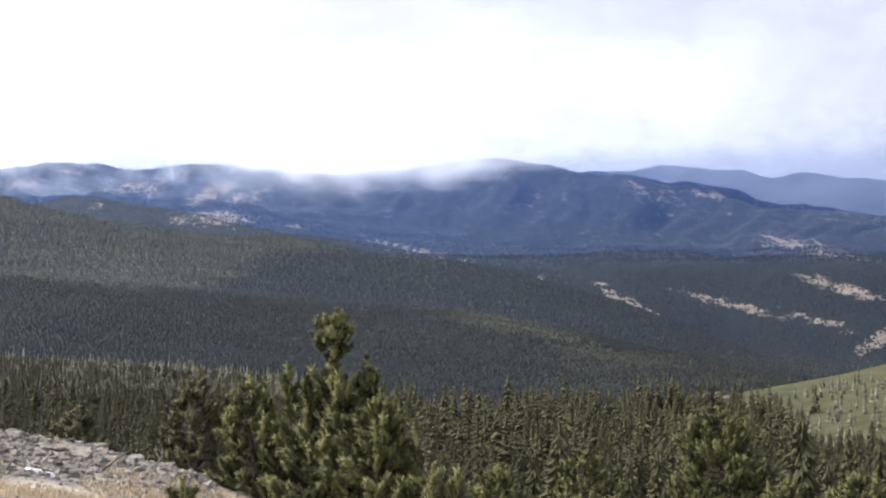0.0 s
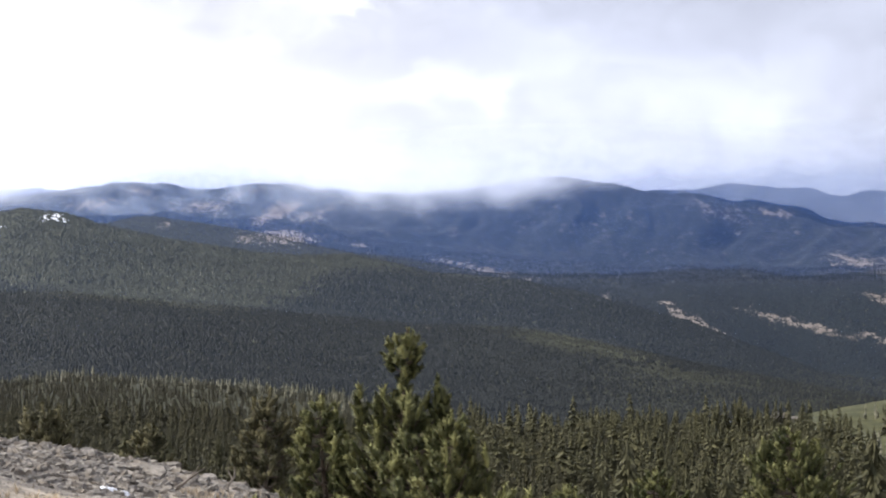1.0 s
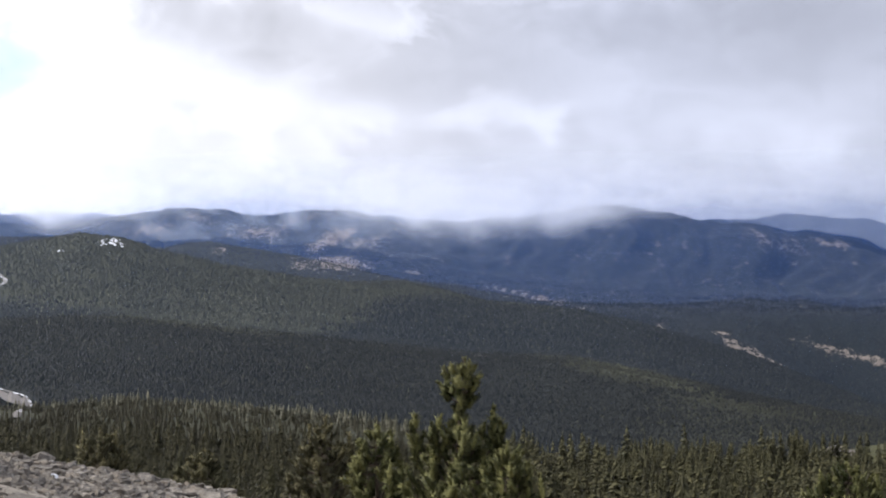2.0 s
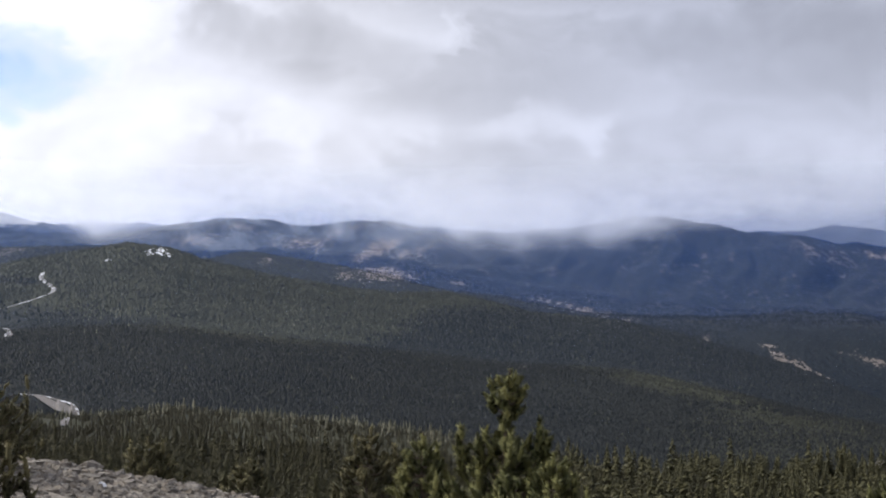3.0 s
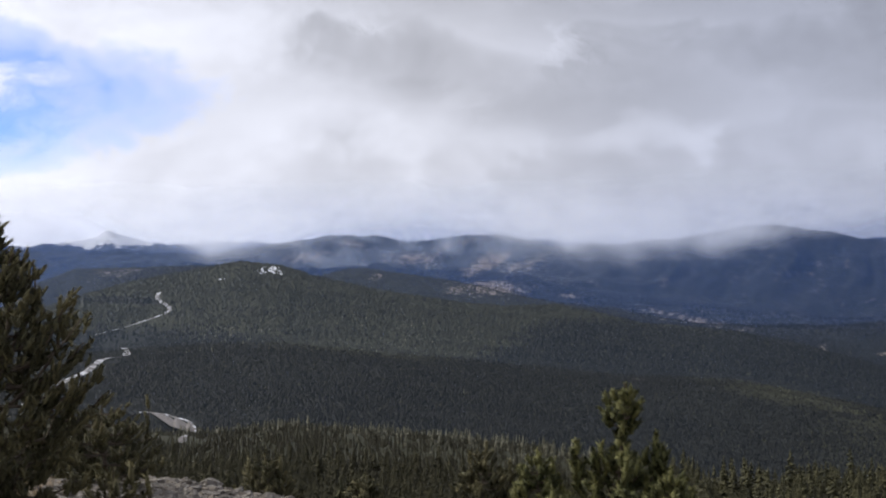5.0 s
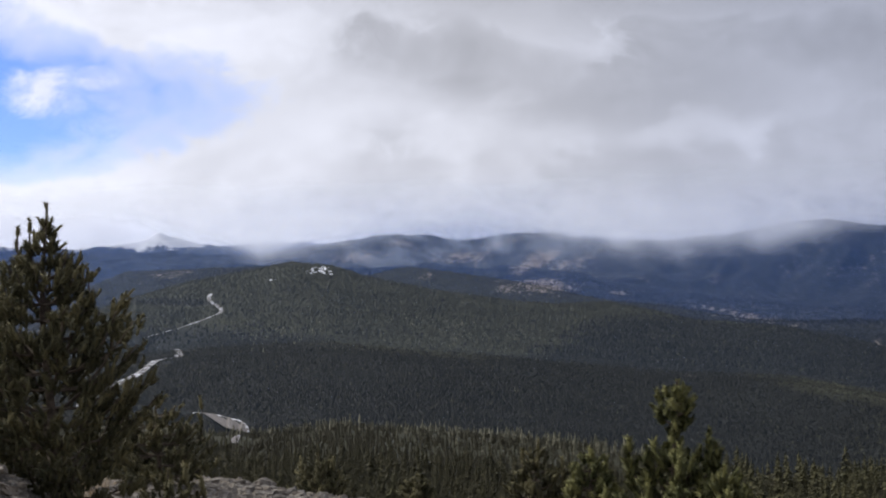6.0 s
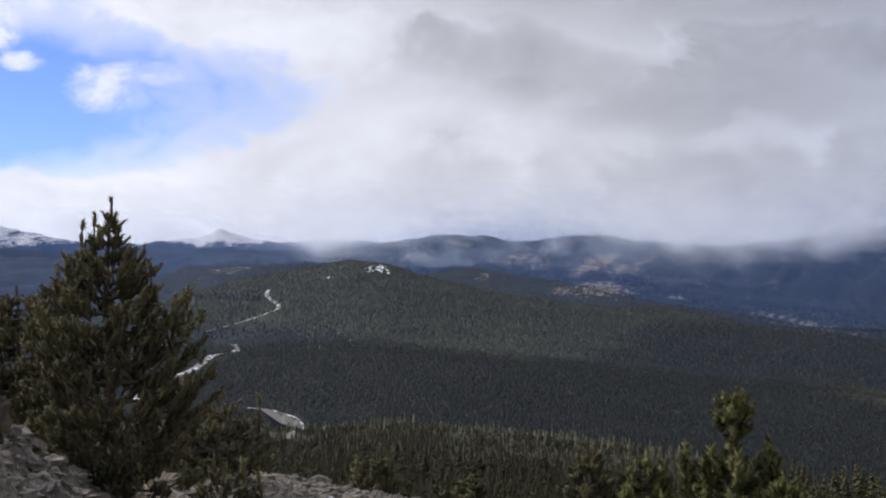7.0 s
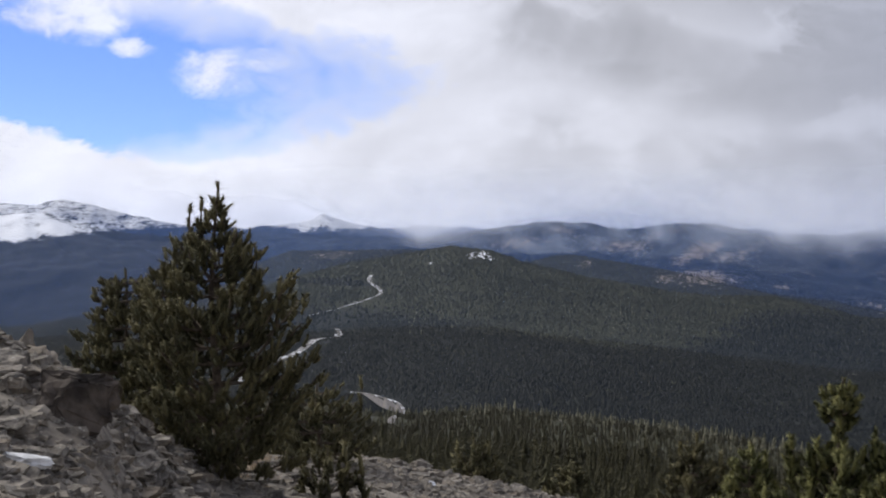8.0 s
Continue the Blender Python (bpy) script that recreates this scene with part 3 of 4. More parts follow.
# ---- cloud veils over the ranges ----
def mist_bank(name, label, r, az0, az1, el0, el1, mat, density):
    az, el = np.linspace(az0, az1, 90), np.concatenate([np.linspace(el0, el1, 23), [15.0]])
    a, e = np.meshgrid(az, el, indexing="ij")
    rr = r + 0 * a
    x, y = polar(a, rr)
    verts = np.stack([x, y, EYE + rr * np.tan(np.radians(e))], -1).reshape(-1, 3)
    i, j = np.meshgrid(np.arange(89), np.arange(23), indexing="ij")
    q = (i * 24 + j).ravel()
    me = mesh_of(name, verts, np.stack([q, q + 24, q + 25, q + 1], -1), mat, True)
    put_attribute(me, "veil_depth", density(a, e))
    tagged(new(name, me), label, "cloud", kind="structure")


def ends(a, a0, a1, w):
    return smooth(a, a0, a0 + w) * smooth(-a, -a1, -a1 + w)


# distance haze added as tinted see-through sheets, density set by bearing
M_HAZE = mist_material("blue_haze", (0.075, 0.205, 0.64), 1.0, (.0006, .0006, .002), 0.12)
M_VEIL = mist_material("cloud_veil", (0.73, 0.75, 0.79), 1.0, (.0035, .0035, .006))


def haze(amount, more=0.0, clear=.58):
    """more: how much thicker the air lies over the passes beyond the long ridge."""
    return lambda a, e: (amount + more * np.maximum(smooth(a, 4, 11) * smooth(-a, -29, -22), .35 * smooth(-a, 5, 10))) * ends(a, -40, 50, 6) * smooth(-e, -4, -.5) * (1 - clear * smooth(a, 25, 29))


def shower(a, e):
    """Falling snow hangs low before some ridge tops and high before others."""
    foot = np.interp(a, [-24, -12, -6, -3, 0, 4, 6.5, 9, 12, 15, 17.5, 19.5, 22, 24, 36], [1.2, 1.15, .95, .7, .2, -.25, .3, .95, 1.25, 1.2, .55, .0, .8, 1.8, 2.4])
    ragged = (fbm(a * .9 - e * .25, e * .35, 95, 4) - .5) * .8
    return ends(a, -24, 36, 8) * smooth(e + ragged, foot, foot + 1.2) * smooth(-e, -4.2, -1.0) * .88


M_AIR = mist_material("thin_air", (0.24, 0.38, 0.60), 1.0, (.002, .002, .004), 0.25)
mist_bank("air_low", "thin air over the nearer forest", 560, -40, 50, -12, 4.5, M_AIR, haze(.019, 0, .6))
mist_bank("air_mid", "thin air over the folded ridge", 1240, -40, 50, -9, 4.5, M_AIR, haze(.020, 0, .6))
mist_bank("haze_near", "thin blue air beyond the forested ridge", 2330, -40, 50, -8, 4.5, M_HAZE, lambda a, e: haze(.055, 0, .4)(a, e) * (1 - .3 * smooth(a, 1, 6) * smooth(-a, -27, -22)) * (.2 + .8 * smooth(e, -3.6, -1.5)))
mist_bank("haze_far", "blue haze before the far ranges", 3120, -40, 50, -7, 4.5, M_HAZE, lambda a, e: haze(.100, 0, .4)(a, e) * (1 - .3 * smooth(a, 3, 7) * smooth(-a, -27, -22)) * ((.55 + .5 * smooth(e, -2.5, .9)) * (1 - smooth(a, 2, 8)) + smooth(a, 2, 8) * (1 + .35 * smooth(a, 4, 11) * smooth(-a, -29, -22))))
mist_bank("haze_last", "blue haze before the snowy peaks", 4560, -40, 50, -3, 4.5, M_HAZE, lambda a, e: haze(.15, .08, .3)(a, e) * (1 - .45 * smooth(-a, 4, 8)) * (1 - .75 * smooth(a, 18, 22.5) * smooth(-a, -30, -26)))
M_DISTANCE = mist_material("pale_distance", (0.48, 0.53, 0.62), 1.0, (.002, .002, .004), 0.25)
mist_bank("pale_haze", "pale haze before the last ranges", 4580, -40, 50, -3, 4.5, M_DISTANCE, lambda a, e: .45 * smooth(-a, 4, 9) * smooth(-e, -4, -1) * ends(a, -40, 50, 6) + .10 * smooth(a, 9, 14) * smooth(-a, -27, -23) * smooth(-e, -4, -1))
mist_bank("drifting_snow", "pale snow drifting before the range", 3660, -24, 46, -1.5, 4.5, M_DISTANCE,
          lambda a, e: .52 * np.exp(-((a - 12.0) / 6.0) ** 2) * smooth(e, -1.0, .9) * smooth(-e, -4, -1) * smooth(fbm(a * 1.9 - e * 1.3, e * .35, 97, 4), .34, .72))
mist_bank("cloud_veil", "grey snow shower veiling the ridge tops", 3620, -24, 46, -1.5, 7.0, M_VEIL, shower)


# ---- trees ----
def unit(v):
    return v / np.maximum(np.linalg.norm(v, axis=-1, keepdims=True), 1e-9)


def basis(axis, rng):
    """Frames whose third column is the axis, turned at random about it."""
    axis = unit(axis)
    side = unit(np.cross(axis, rng.normal(size=axis.shape)))
    return np.stack([side, np.cross(axis, side), axis], -1)


def club_shape(rng, needles, length, girth=.058):
    """A limber pine's branch end: a twig sheathed all round in needles, thick as a bottle brush.
    Returns points, faces, tones (darker at the heart, paler at the needle tips) and the way each point faces."""
    v, f, tone, face = [], [], [], []
    sides, rings = 6, ((0.0, .10), (.15, .45), (.6, .50), (.92, .32), (1.05, .05))
    for q, wide in rings:   # the inner needles, too thick to see through
        for k in range(sides):
            a = 6.2832 * k / sides
            out = np.array([math.cos(a), math.sin(a), 0.0])
            v.append(out * girth * wide * rng.uniform(.8, 1.2) + [0, 0, q * length])
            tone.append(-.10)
            face.append(out + [0, 0, (q - .45) * .9])
    for i in range(len(rings) - 1):
        for k in range(sides):
            a, b = i * sides + k, i * sides + (k + 1) % sides
            f += [(a, b, b + sides), (a, b + sides, a + sides)]
    for _ in range(needles):
        q = rng.uniform(.02, 1.0)
        a = rng.uniform(0, 6.2832)
        out, turn = np.array([math.cos(a), math.sin(a), 0]), np.array([-math.sin(a), math.cos(a), 0])
        lean = rng.uniform(.35, .7) + max(0, q - .75) * 4.0
        way = unit(out + np.array([0, 0, lean]) + rng.normal(size=3) * .25) * girth * rng.uniform(.9, 1.65)
        base, k = np.array([0, 0, q * length]) + out * girth * .25, len(v)
        v += [base + turn * .010, base - turn * .010, base + way]
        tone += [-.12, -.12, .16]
        face += [unit(out + [0, 0, lean * .5]) + rng.normal(size=3) * .45] * 3
        f.append((k, k + 1, k + 2))
    return np.array(v), np.array(f), np.array(tone), unit(np.array(face))


def scatter(shapes, origins, turns, scales, rng):
    """Copies of small shapes joined into one pair of arrays."""
    verts, faces, base = [], [], 0
    pick = rng.integers(0, len(shapes), len(origins))
    for k, (v, f) in enumerate(shapes):
        m = pick == k
        if not m.any():
            continue
        w = np.einsum("nij,kj->nki", turns[m], v) * scales[m][:, None, None] + origins[m][:, None, :]
        n = len(w)
        verts.append(w.reshape(-1, 3))
        faces.append((f[None] + (np.arange(n) * len(v))[:, None, None]).reshape(-1, f.shape[1]) + base)
        base += n * len(v)
    return np.concatenate(verts), np.concatenate(faces)


def gather_clubs(shapes, origins, turns, scales, tones, rng):
    """Branch ends joined into arrays: points, faces, tone and facing of each point."""
    verts, faces, shades, facing, base = [], [], [], [], 0
    pick = rng.integers(0, len(shapes), len(origins))
    for k, (v, f, t, n) in enumerate(shapes):
        m = pick == k
        if not m.any():
            continue
        w = np.einsum("nij,kj->nki", turns[m], v) * scales[m][:, None, None] + origins[m][:, None, :]
        verts.append(w.reshape(-1, 3))
        facing.append(np.einsum("nij,kj->nki", turns[m], n).reshape(-1, 3))
        shades.append((tones[m][:, None] + t[None]).ravel())
        faces.append((f[None] + (np.arange(len(w)) * len(v))[:, None, None]).reshape(-1, 3) + base)
        base += len(w) * len(v)
    return np.concatenate(verts), np.concatenate(faces), np.concatenate(shades), np.concatenate(facing)


def tube(points, radii, sides=6):
    """A tapering limb along points."""
    points = np.asarray(points, float)
    v, f = [], []
    for i, p in enumerate(points):
        d = unit(points[min(i + 1, len(points) - 1)] - points[max(i - 1, 0)])
        s = unit(np.cross(d, np.array([.31, .87, .21])))
        t = np.cross(d, s)
        for k in range(sides):
            a = 2 * math.pi * k / sides
            v.append(p + radii[i] * (s * math.cos(a) + t * math.sin(a)))
    for i in range(len(points) - 1):
        for k in range(sides):
            a, b = i * sides + k, i * sides + (k + 1) % sides
            f += [(a, b, b + sides), (a, b + sides, a + sides)]
    return np.array(v), np.array(f)


def join(pieces):
    verts, faces, base = [], [], 0
    for v, f in pieces:
        verts.append(v)
        faces.append(f + base)
        base += len(v)
    return np.concatenate(verts), np.concatenate(faces)


BUSHY = [(0, .08), (.15, .18), (.5, .42), (1.0, .68), (1.8, .9), (3.0, .8)]
DOME = [(0, .25), (.15, .48), (.5, .72), (1.0, .85), (2.0, .9)]


def pine_arrays(seed, height, profile, leaders, fullness, shoot=1.0, rise=.5, needles=80):
    """A limber pine: limbs that sweep out and turn up, each ending in thick clubs of needles. Returns wood and needles.
    profile: metres below the top and the crown's half width there. leaders: side stems, as x, y and metres below the top.
    shoot: how thick and long the clubs are."""
    rng = np.random.default_rng(seed)
    shapes = [club_shape(rng, needles, rng.uniform(.13, .24)) for _ in range(7)]
    wood, spots, ways, tone, sizes = [], [], [], [], []

    def club(at, way, shade, size):
        spots.append(np.asarray(at, float))
        ways.append(unit(np.asarray(way, float)))
        tone.append(shade)
        sizes.append(size * shoot)

    thick = (height / 3) ** .5
    trunk = np.linspace(0, height, 12)
    stem = np.stack([.035 * np.sin(trunk * 2.6 + seed), .035 * np.cos(trunk * 2.1 + seed), trunk], -1)
    stem[:, :2] -= stem[-1, :2]
    wood.append(tube(stem, np.linspace(.055, .009, 12) * thick))
    for k in range(3):   # the leading shoot
        club(stem[-1] - [0, 0, .17 * shoot + .09 * k], [rng.normal() * .12, rng.normal() * .12, 1.0], .75, .85)
    z = height - .16
    while z > .05:
        below = height - z
        reach0 = max(.02, float(np.interp(below, [q[0] for q in profile], [q[1] for q in profile])) - .08 * shoot)
        n = int(rng.integers(4, 6) + min(3, reach0 * 3 * fullness))
        a0 = rng.uniform(0, 6.28)
        for k in range(n):
            a = a0 + 6.28 * k / n + rng.uniform(-.45, .45)
            reach = reach0 * rng.uniform(.62, 1.08)
            out = np.array([math.cos(a), math.sin(a), 0])
            side = np.cross(out, [0, 0, 1.0])
            q = np.linspace(0, 1, 6)[:, None]
            start = np.array([np.interp(z, trunk, stem[:, 0]), np.interp(z, trunk, stem[:, 1]), z])
            path = start + out * reach * q ** .85 + np.array([0, 0, 1.0]) * (rise * reach * rng.uniform(.5, 1.3) * q ** 2.2 - .12 * reach * q)
            if reach > .08:
                wood.append(tube(path, np.linspace(.015, .006, 6) * thick, 4))
            bright = rng.uniform(.1, .7)
            ends = (2 if below < .5 else 1) + int(fullness * reach * 5.0 + rng.uniform(0, 1))
            for e in range(ends):
                u = 1.0 if e == 0 else rng.uniform(.25, .98) ** .7
                heart = np.array([np.interp(u, q[:, 0], path[:, c]) for c in range(3)])
                heart = heart + side * rng.normal() * .16 * reach * u + np.array([0, 0, 1.0]) * rng.uniform(-.03, .03)
                way = out * rng.uniform(.15, .8) + side * rng.normal() * .35 + np.array([0, 0, rng.uniform(.6, 1.1)])
                # crown shade put into the tone: clubs darker towards the stem
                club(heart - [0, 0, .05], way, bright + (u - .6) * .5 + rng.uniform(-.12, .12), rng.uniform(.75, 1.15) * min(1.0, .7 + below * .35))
        z -= rng.uniform(.12, .17) * (.8 if below < .6 else 1.0) / min(1.2, max(.8, fullness)) ** .5
    for sx, sy, drop in leaders:   # side stems that turn straight up
        top = height - drop
        foot = np.array([0, 0, max(.1, top - .55 - .5 * math.hypot(sx, sy))])
        q = np.linspace(0, 1, 8)[:, None]
        path = foot + np.array([sx, sy, 0]) * np.minimum(1, q * 1.5) ** .9 + np.array([0, 0, top - foot[2]]) * q ** 1.3
        wood.append(tube(path, np.linspace(.02, .007, 8) * thick, 5))
        club(path[-1] - [0, 0, .16 * shoot], [rng.normal() * .1, rng.normal() * .1, 1.0], .8, 1.25)
        for k in range(6):
            a = rng.uniform(0, 6.28)
            club(path[-1] - [0, 0, .20 + .05 * k], [math.cos(a) * .45, math.sin(a) * .45, 1.0], rng.uniform(.35, .75), rng.uniform(.85, 1.15))
    ways = np.array(ways)
    return join(wood), gather_clubs(shapes, np.array(spots), basis(ways, rng), np.array(sizes), np.array(tone), rng)


def standing(az, r):
    """The spot at a bearing and distance; the bearings of things far to the left are taken from where the walk ends."""
    x, y = polar(az, r)
    return float(x) - float(np.interp(az, [5, 15, 24], [0, .12, .168])), float(y)


def plant_pine(az, r, top_el, seed, label, profile=BUSHY, leaders=(), fullness=1.0, shoot=1.0, mat=None, wide=1.0, rise=.5, sink=.06, needles=80):
    x, y = standing(az, r)
    z = float(ground_z(x, y)[0]) - sink
    h = EYE + (.05 if az > 15 else 0) + r * math.tan(radians(top_el)) - z
    wood, (v, f, shade, facing) = pine_arrays(seed, h, [(a, b * wide) for a, b in profile], leaders, fullness, shoot, rise, needles)
    tree = tagged(new("pine_tree"), label, "pine tree")
    tree.matrix_basis = pose(x, y, z, 0, 0, az)
    part("trunk", mesh_of("trunk", *wood, M_BARK), tree)
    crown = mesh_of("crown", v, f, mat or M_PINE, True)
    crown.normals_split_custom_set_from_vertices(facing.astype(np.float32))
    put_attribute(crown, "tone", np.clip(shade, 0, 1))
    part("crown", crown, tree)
    return tree


LEADER_PINE = [(0, .05), (.10, .14), (.28, .23), (.42, .22), (.50, .12), (.56, .07), (.74, .14), (.95, .34), (1.2, .50), (1.5, .68), (1.9, .86), (2.6, .95)]
TALL_PINE = [(0, .04), (.20, .08), (.38, .17), (.57, .34), (.75, .48), (1.1, .66), (1.48, .78), (1.85, .82), (2.2, .80), (2.6, .55)]
plant_pine(4.25, 15.0, -4.42, 1, "yellow-green limber pine with a bushy leader and upturned branch tips", LEADER_PINE,
           [(-.50, .05, .62), (-.27, -.1, .62), (.29, .0, .62), (.38, .05, .68), (.0, -.2, .74), (.2, -.25, .95), (.55, -.1, 1.0), (-.32, -.2, 1.0), (-.78, 0, 1.2), (-.1, -.35, 1.1)], 1.75, .78, rise=.55, needles=90)
plant_pine(7.55, 15.8, -6.9, 2, "dense rounded limber pine beside a taller one", BUSHY, [(.16, .1, .25), (-.2, 0, .38), (.35, -.2, .6)], 2.0, .72, wide=.72, needles=80)
plant_pine(9.5, 18.0, -6.75, 3, "darker limber pine behind rocky ground", BUSHY, [(-.2, 0, .15), (.3, 0, .3)], 2.0, .7, mat=M_PINE_DARK, wide=.75)
plant_pine(2.6, 14.2, -7.75, 4, "pale young pine with upright shoots", BUSHY, [(.2, 0, .2), (-.2, 0, .3), (.35, -.2, .4), (-.05, -.3, .35)], 1.9, .75, wide=.75, rise=.8, needles=90)
plant_pine(.6, 13.6, -10.6, 5, "low yellow-green pine below the lookout", BUSHY, [(.25, 0, .1), (-.3, 0, .15), (0, -.3, .2)], 1.5, .8, wide=.9)
plant_pine(10.1, 13.0, -11.0, 6, "small pine seedling at the edge of dry grass", BUSHY, [], .8, wide=.7)
plant_pine(27.85, 11.7, 2.93, 7, "tall dark limber pine with spiky upturned leaders", TALL_PINE,
           [(-.23, 0, .19), (-.14, .1, .17), (.30, .05, .56), (-.34, 0, .6), (.46, -.1, .86), (.15, .2, .5), (-.5, -.1, .95)], 8.0, .47, mat=M_PINE_DARK, rise=.6, needles=40)
plant_pine(31.4, 16.6, -.5, 8, "bushy dark pine behind a taller pine", DOME, [], 6.0, .55, mat=M_PINE_DARK, wide=.74, rise=.3, needles=40)
plant_pine(29.9, 15.8, -.2, 18, "slim dark pine close behind a taller pine", DOME, [], 5.0, .55, mat=M_PINE_DARK, wide=.52, rise=.3, needles=40)
plant_pine(24.0, 14.7, -4.75, 9, "low dark pine beside a tall pine", DOME, [(.45, 0, .05), (-.3, 0, -.15)], 5.0, .5, mat=M_PINE_DARK, wide=.78, rise=.4, needles=40)
plant_pine(23.6, 12.4, -7.45, 10, "small dark pine shrub among pale stones", BUSHY, [(.15, 0, .05), (-.2, 0, .08), (.3, 0, .15)], 2.6, .66, mat=M_PINE_DARK, wide=1.0, rise=.9, needles=46)
plant_pine(17.9, 19.5, -7.2, 11, "dark round pine below the rocky rim", BUSHY, [(.2, 0, .1), (-.25, 0, .15)], 1.8, .8, mat=M_PINE_DARK, wide=1.0, needles=50)
plant_pine(14.0, 30.0, -8.0, 12, "dark round pine below the rocky rim", BUSHY, [], .9, 1.2, mat=M_PINE_DARK, needles=50)
plant_pine(-10.8, 27.0, -8.3, 13, "broad yellow-green pine among small firs", BUSHY, [(.5, 0, .3), (-.5, 0, .25)], 1.4, 1.0, wide=1.2, needles=50)
plant_pine(-16.0, 26.0, -10.6, 14, "low yellow-green pine among small firs", BUSHY, [(.3, 0, .2)], 1.4, 1.0, wide=1.2, needles=50)
plant_pine(-5.6, 28.0, -9.9, 15, "low yellow-green pine among small firs", BUSHY, [], 1.4, 1.0, wide=1.1, needles=50)
plant_pine(-2.0, 24.0, -10.6, 16, "low yellow-green pine among small firs", BUSHY, [(.2, 0, .2)], 1.4, 1.0, needles=50)
plant_pine(-13.4, 24.0, -10.9, 17, "low yellow-green pine among small firs", BUSHY, [(-.3, 0, .2)], 1.4, 1.0, wide=1.1, needles=50)


def fir_arrays(seed, tiers, fans, ragged=.3, under=True, broad=1.0):
    """A unit-high subalpine fir: drooping fans of needles in ragged whorls."""
    rng = np.random.default_rng(seed)
    v, f = [], []
    for t in range(tiers):
        q = t / tiers
        z = .06 + .90 * q
        reach = .165 * broad ** .25 * (1 - q) ** .85 + .012
        for k in range(fans):
            a = 6.28 * k / fans + rng.uniform(-.5, .5) + t
            L = reach * rng.uniform(1 - ragged, 1 + ragged)
            o, s = np.array([math.cos(a), math.sin(a), 0]), np.array([-math.sin(a), math.cos(a), 0])
            base = np.array([0, 0, z + rng.uniform(-.04, .04)])
            w = L * rng.uniform(.15, .30) * broad
            k0 = len(v)
            drop = rng.uniform(.01, .06)
            v += [base + [0, 0, .02], base + o * L * .55 + s * w * .55 + [0, 0, -.5 * drop], base + o * L + [0, 0, -drop], base + o * L * .55 - s * w * .55 + [0, 0, -.5 * drop], base + o * L * .45 + [0, 0, -.03 - drop * .6]]
            f += [(k0, k0 + 1, k0 + 2), (k0, k0 + 2, k0 + 3)]
            if under:
                f += [(k0 + 1, k0 + 4, k0 + 2), (k0 + 2, k0 + 4, k0 + 3)]
    k0 = len(v)
    v += [np.array([.012, 0, .9]), np.array([-.006, .01, .9]), np.array([-.006, -.01, .9]), np.array([0, 0, 1.0])]
    f += [(k0, k0 + 1, k0 + 3), (k0 + 1, k0 + 2, k0 + 3), (k0 + 2, k0, k0 + 3)]
    return np.array(v), np.array(f)


def plant_firs():
    """The firs of the near slope, each a thing of its own."""
    rng = np.random.default_rng(77)
    kinds = []
    for k in range(5):
        crown = mesh_of("fir_crown", *fir_arrays(100 + k, 46, 13, .5), M_NEAR_FIR)
        trunk = mesh_of("fir_trunk", *tube([(0, 0, 0), (0, 0, .5), (0, 0, .97)], [.016, .011, .003], 5), M_BARK)
        tree = tagged(new("fir_tree"), "narrow dark green fir on the slope below", "fir tree", "firs below the lookout")
        part("trunk", trunk, tree)
        part("crown", crown, tree)
        kinds.append(tree)
    made = 0
    while made < 290:
        az, r = (rng.uniform(-21, -4), rng.uniform(85, 170)) if made % 2 else (rng.uniform(-22, 24), rng.uniform(38, 150))
        x, y = (float(v) for v in polar(az, r))
        z = float(ground_z(x, y)[0])
        tip = rng.uniform(-11.8, float(np.interp(az, [-20, -14, -8, -5, 8, 14, 24], [-7.9, -7.6, -7.7, -8.4, -8.6, -7.8, -7.0])))
        h = EYE + r * math.tan(radians(tip)) - z
        if not 2.2 < h < (10.0 if az < -3 else 6.5) or (az > 13 and r < 60):
            continue
        m = pose(x, y, z - .1, rng.uniform(-3, 3), rng.uniform(-3, 3), rng.uniform(0, 360)) @ Matrix.Diagonal((h, h, h, 1))
        if made < 5:
            kinds[made].matrix_basis = m
        else:
            one = copy_thing(kinds[int(rng.integers(0, 5))], m)
            one.matrix_basis = m
        made += 1


plant_firs()


# ---- the road along the ridge ----
ROAD = [(21.9, -.80, 900), (21.95, -1.1, 900), (21.5, -1.5, 900), (22.6, -1.95, 900), (24.3, -2.44, 900), (25.2, -2.75, 700), (23.2, -2.95, 600), (24.0, -3.3, 500), (24.8, -3.85, 400),
        (26.3, -4.5, 330), (27.0, -5.0, 260), (26.0, -5.3, 220), (24.0, -5.45, 200), (22.3, -5.5, 190), (21.4, -5.75, 170), (20.6, -6.2, 150), (21.2, -6.8, 120)]
ROAD_XY = []
for a, e, beyond in ROAD:
    rr = along(a, e, beyond)
    ROAD_XY.append(polar(a, rr))
ROAD_XY = np.array(ROAD_XY)


def road_line(step=4.0):
    pts = []
    for i in range(len(ROAD_XY) - 1):
        p, q = ROAD_XY[i], ROAD_XY[i + 1]
        a, b = ROAD_XY[max(i - 1, 0)], ROAD_XY[min(i + 2, len(ROAD_XY) - 1)]
        for t in np.linspace(0, 1, 24, endpoint=False):
            pts.append(.5 * ((2 * p) + (q - a) * t + (2 * a - 5 * p + 4 * q - b) * t * t + (3 * p - a - 3 * q + b) * t ** 3))
    return np.array(pts + [ROAD_XY[-1]])


ROAD_PATH = road_line()


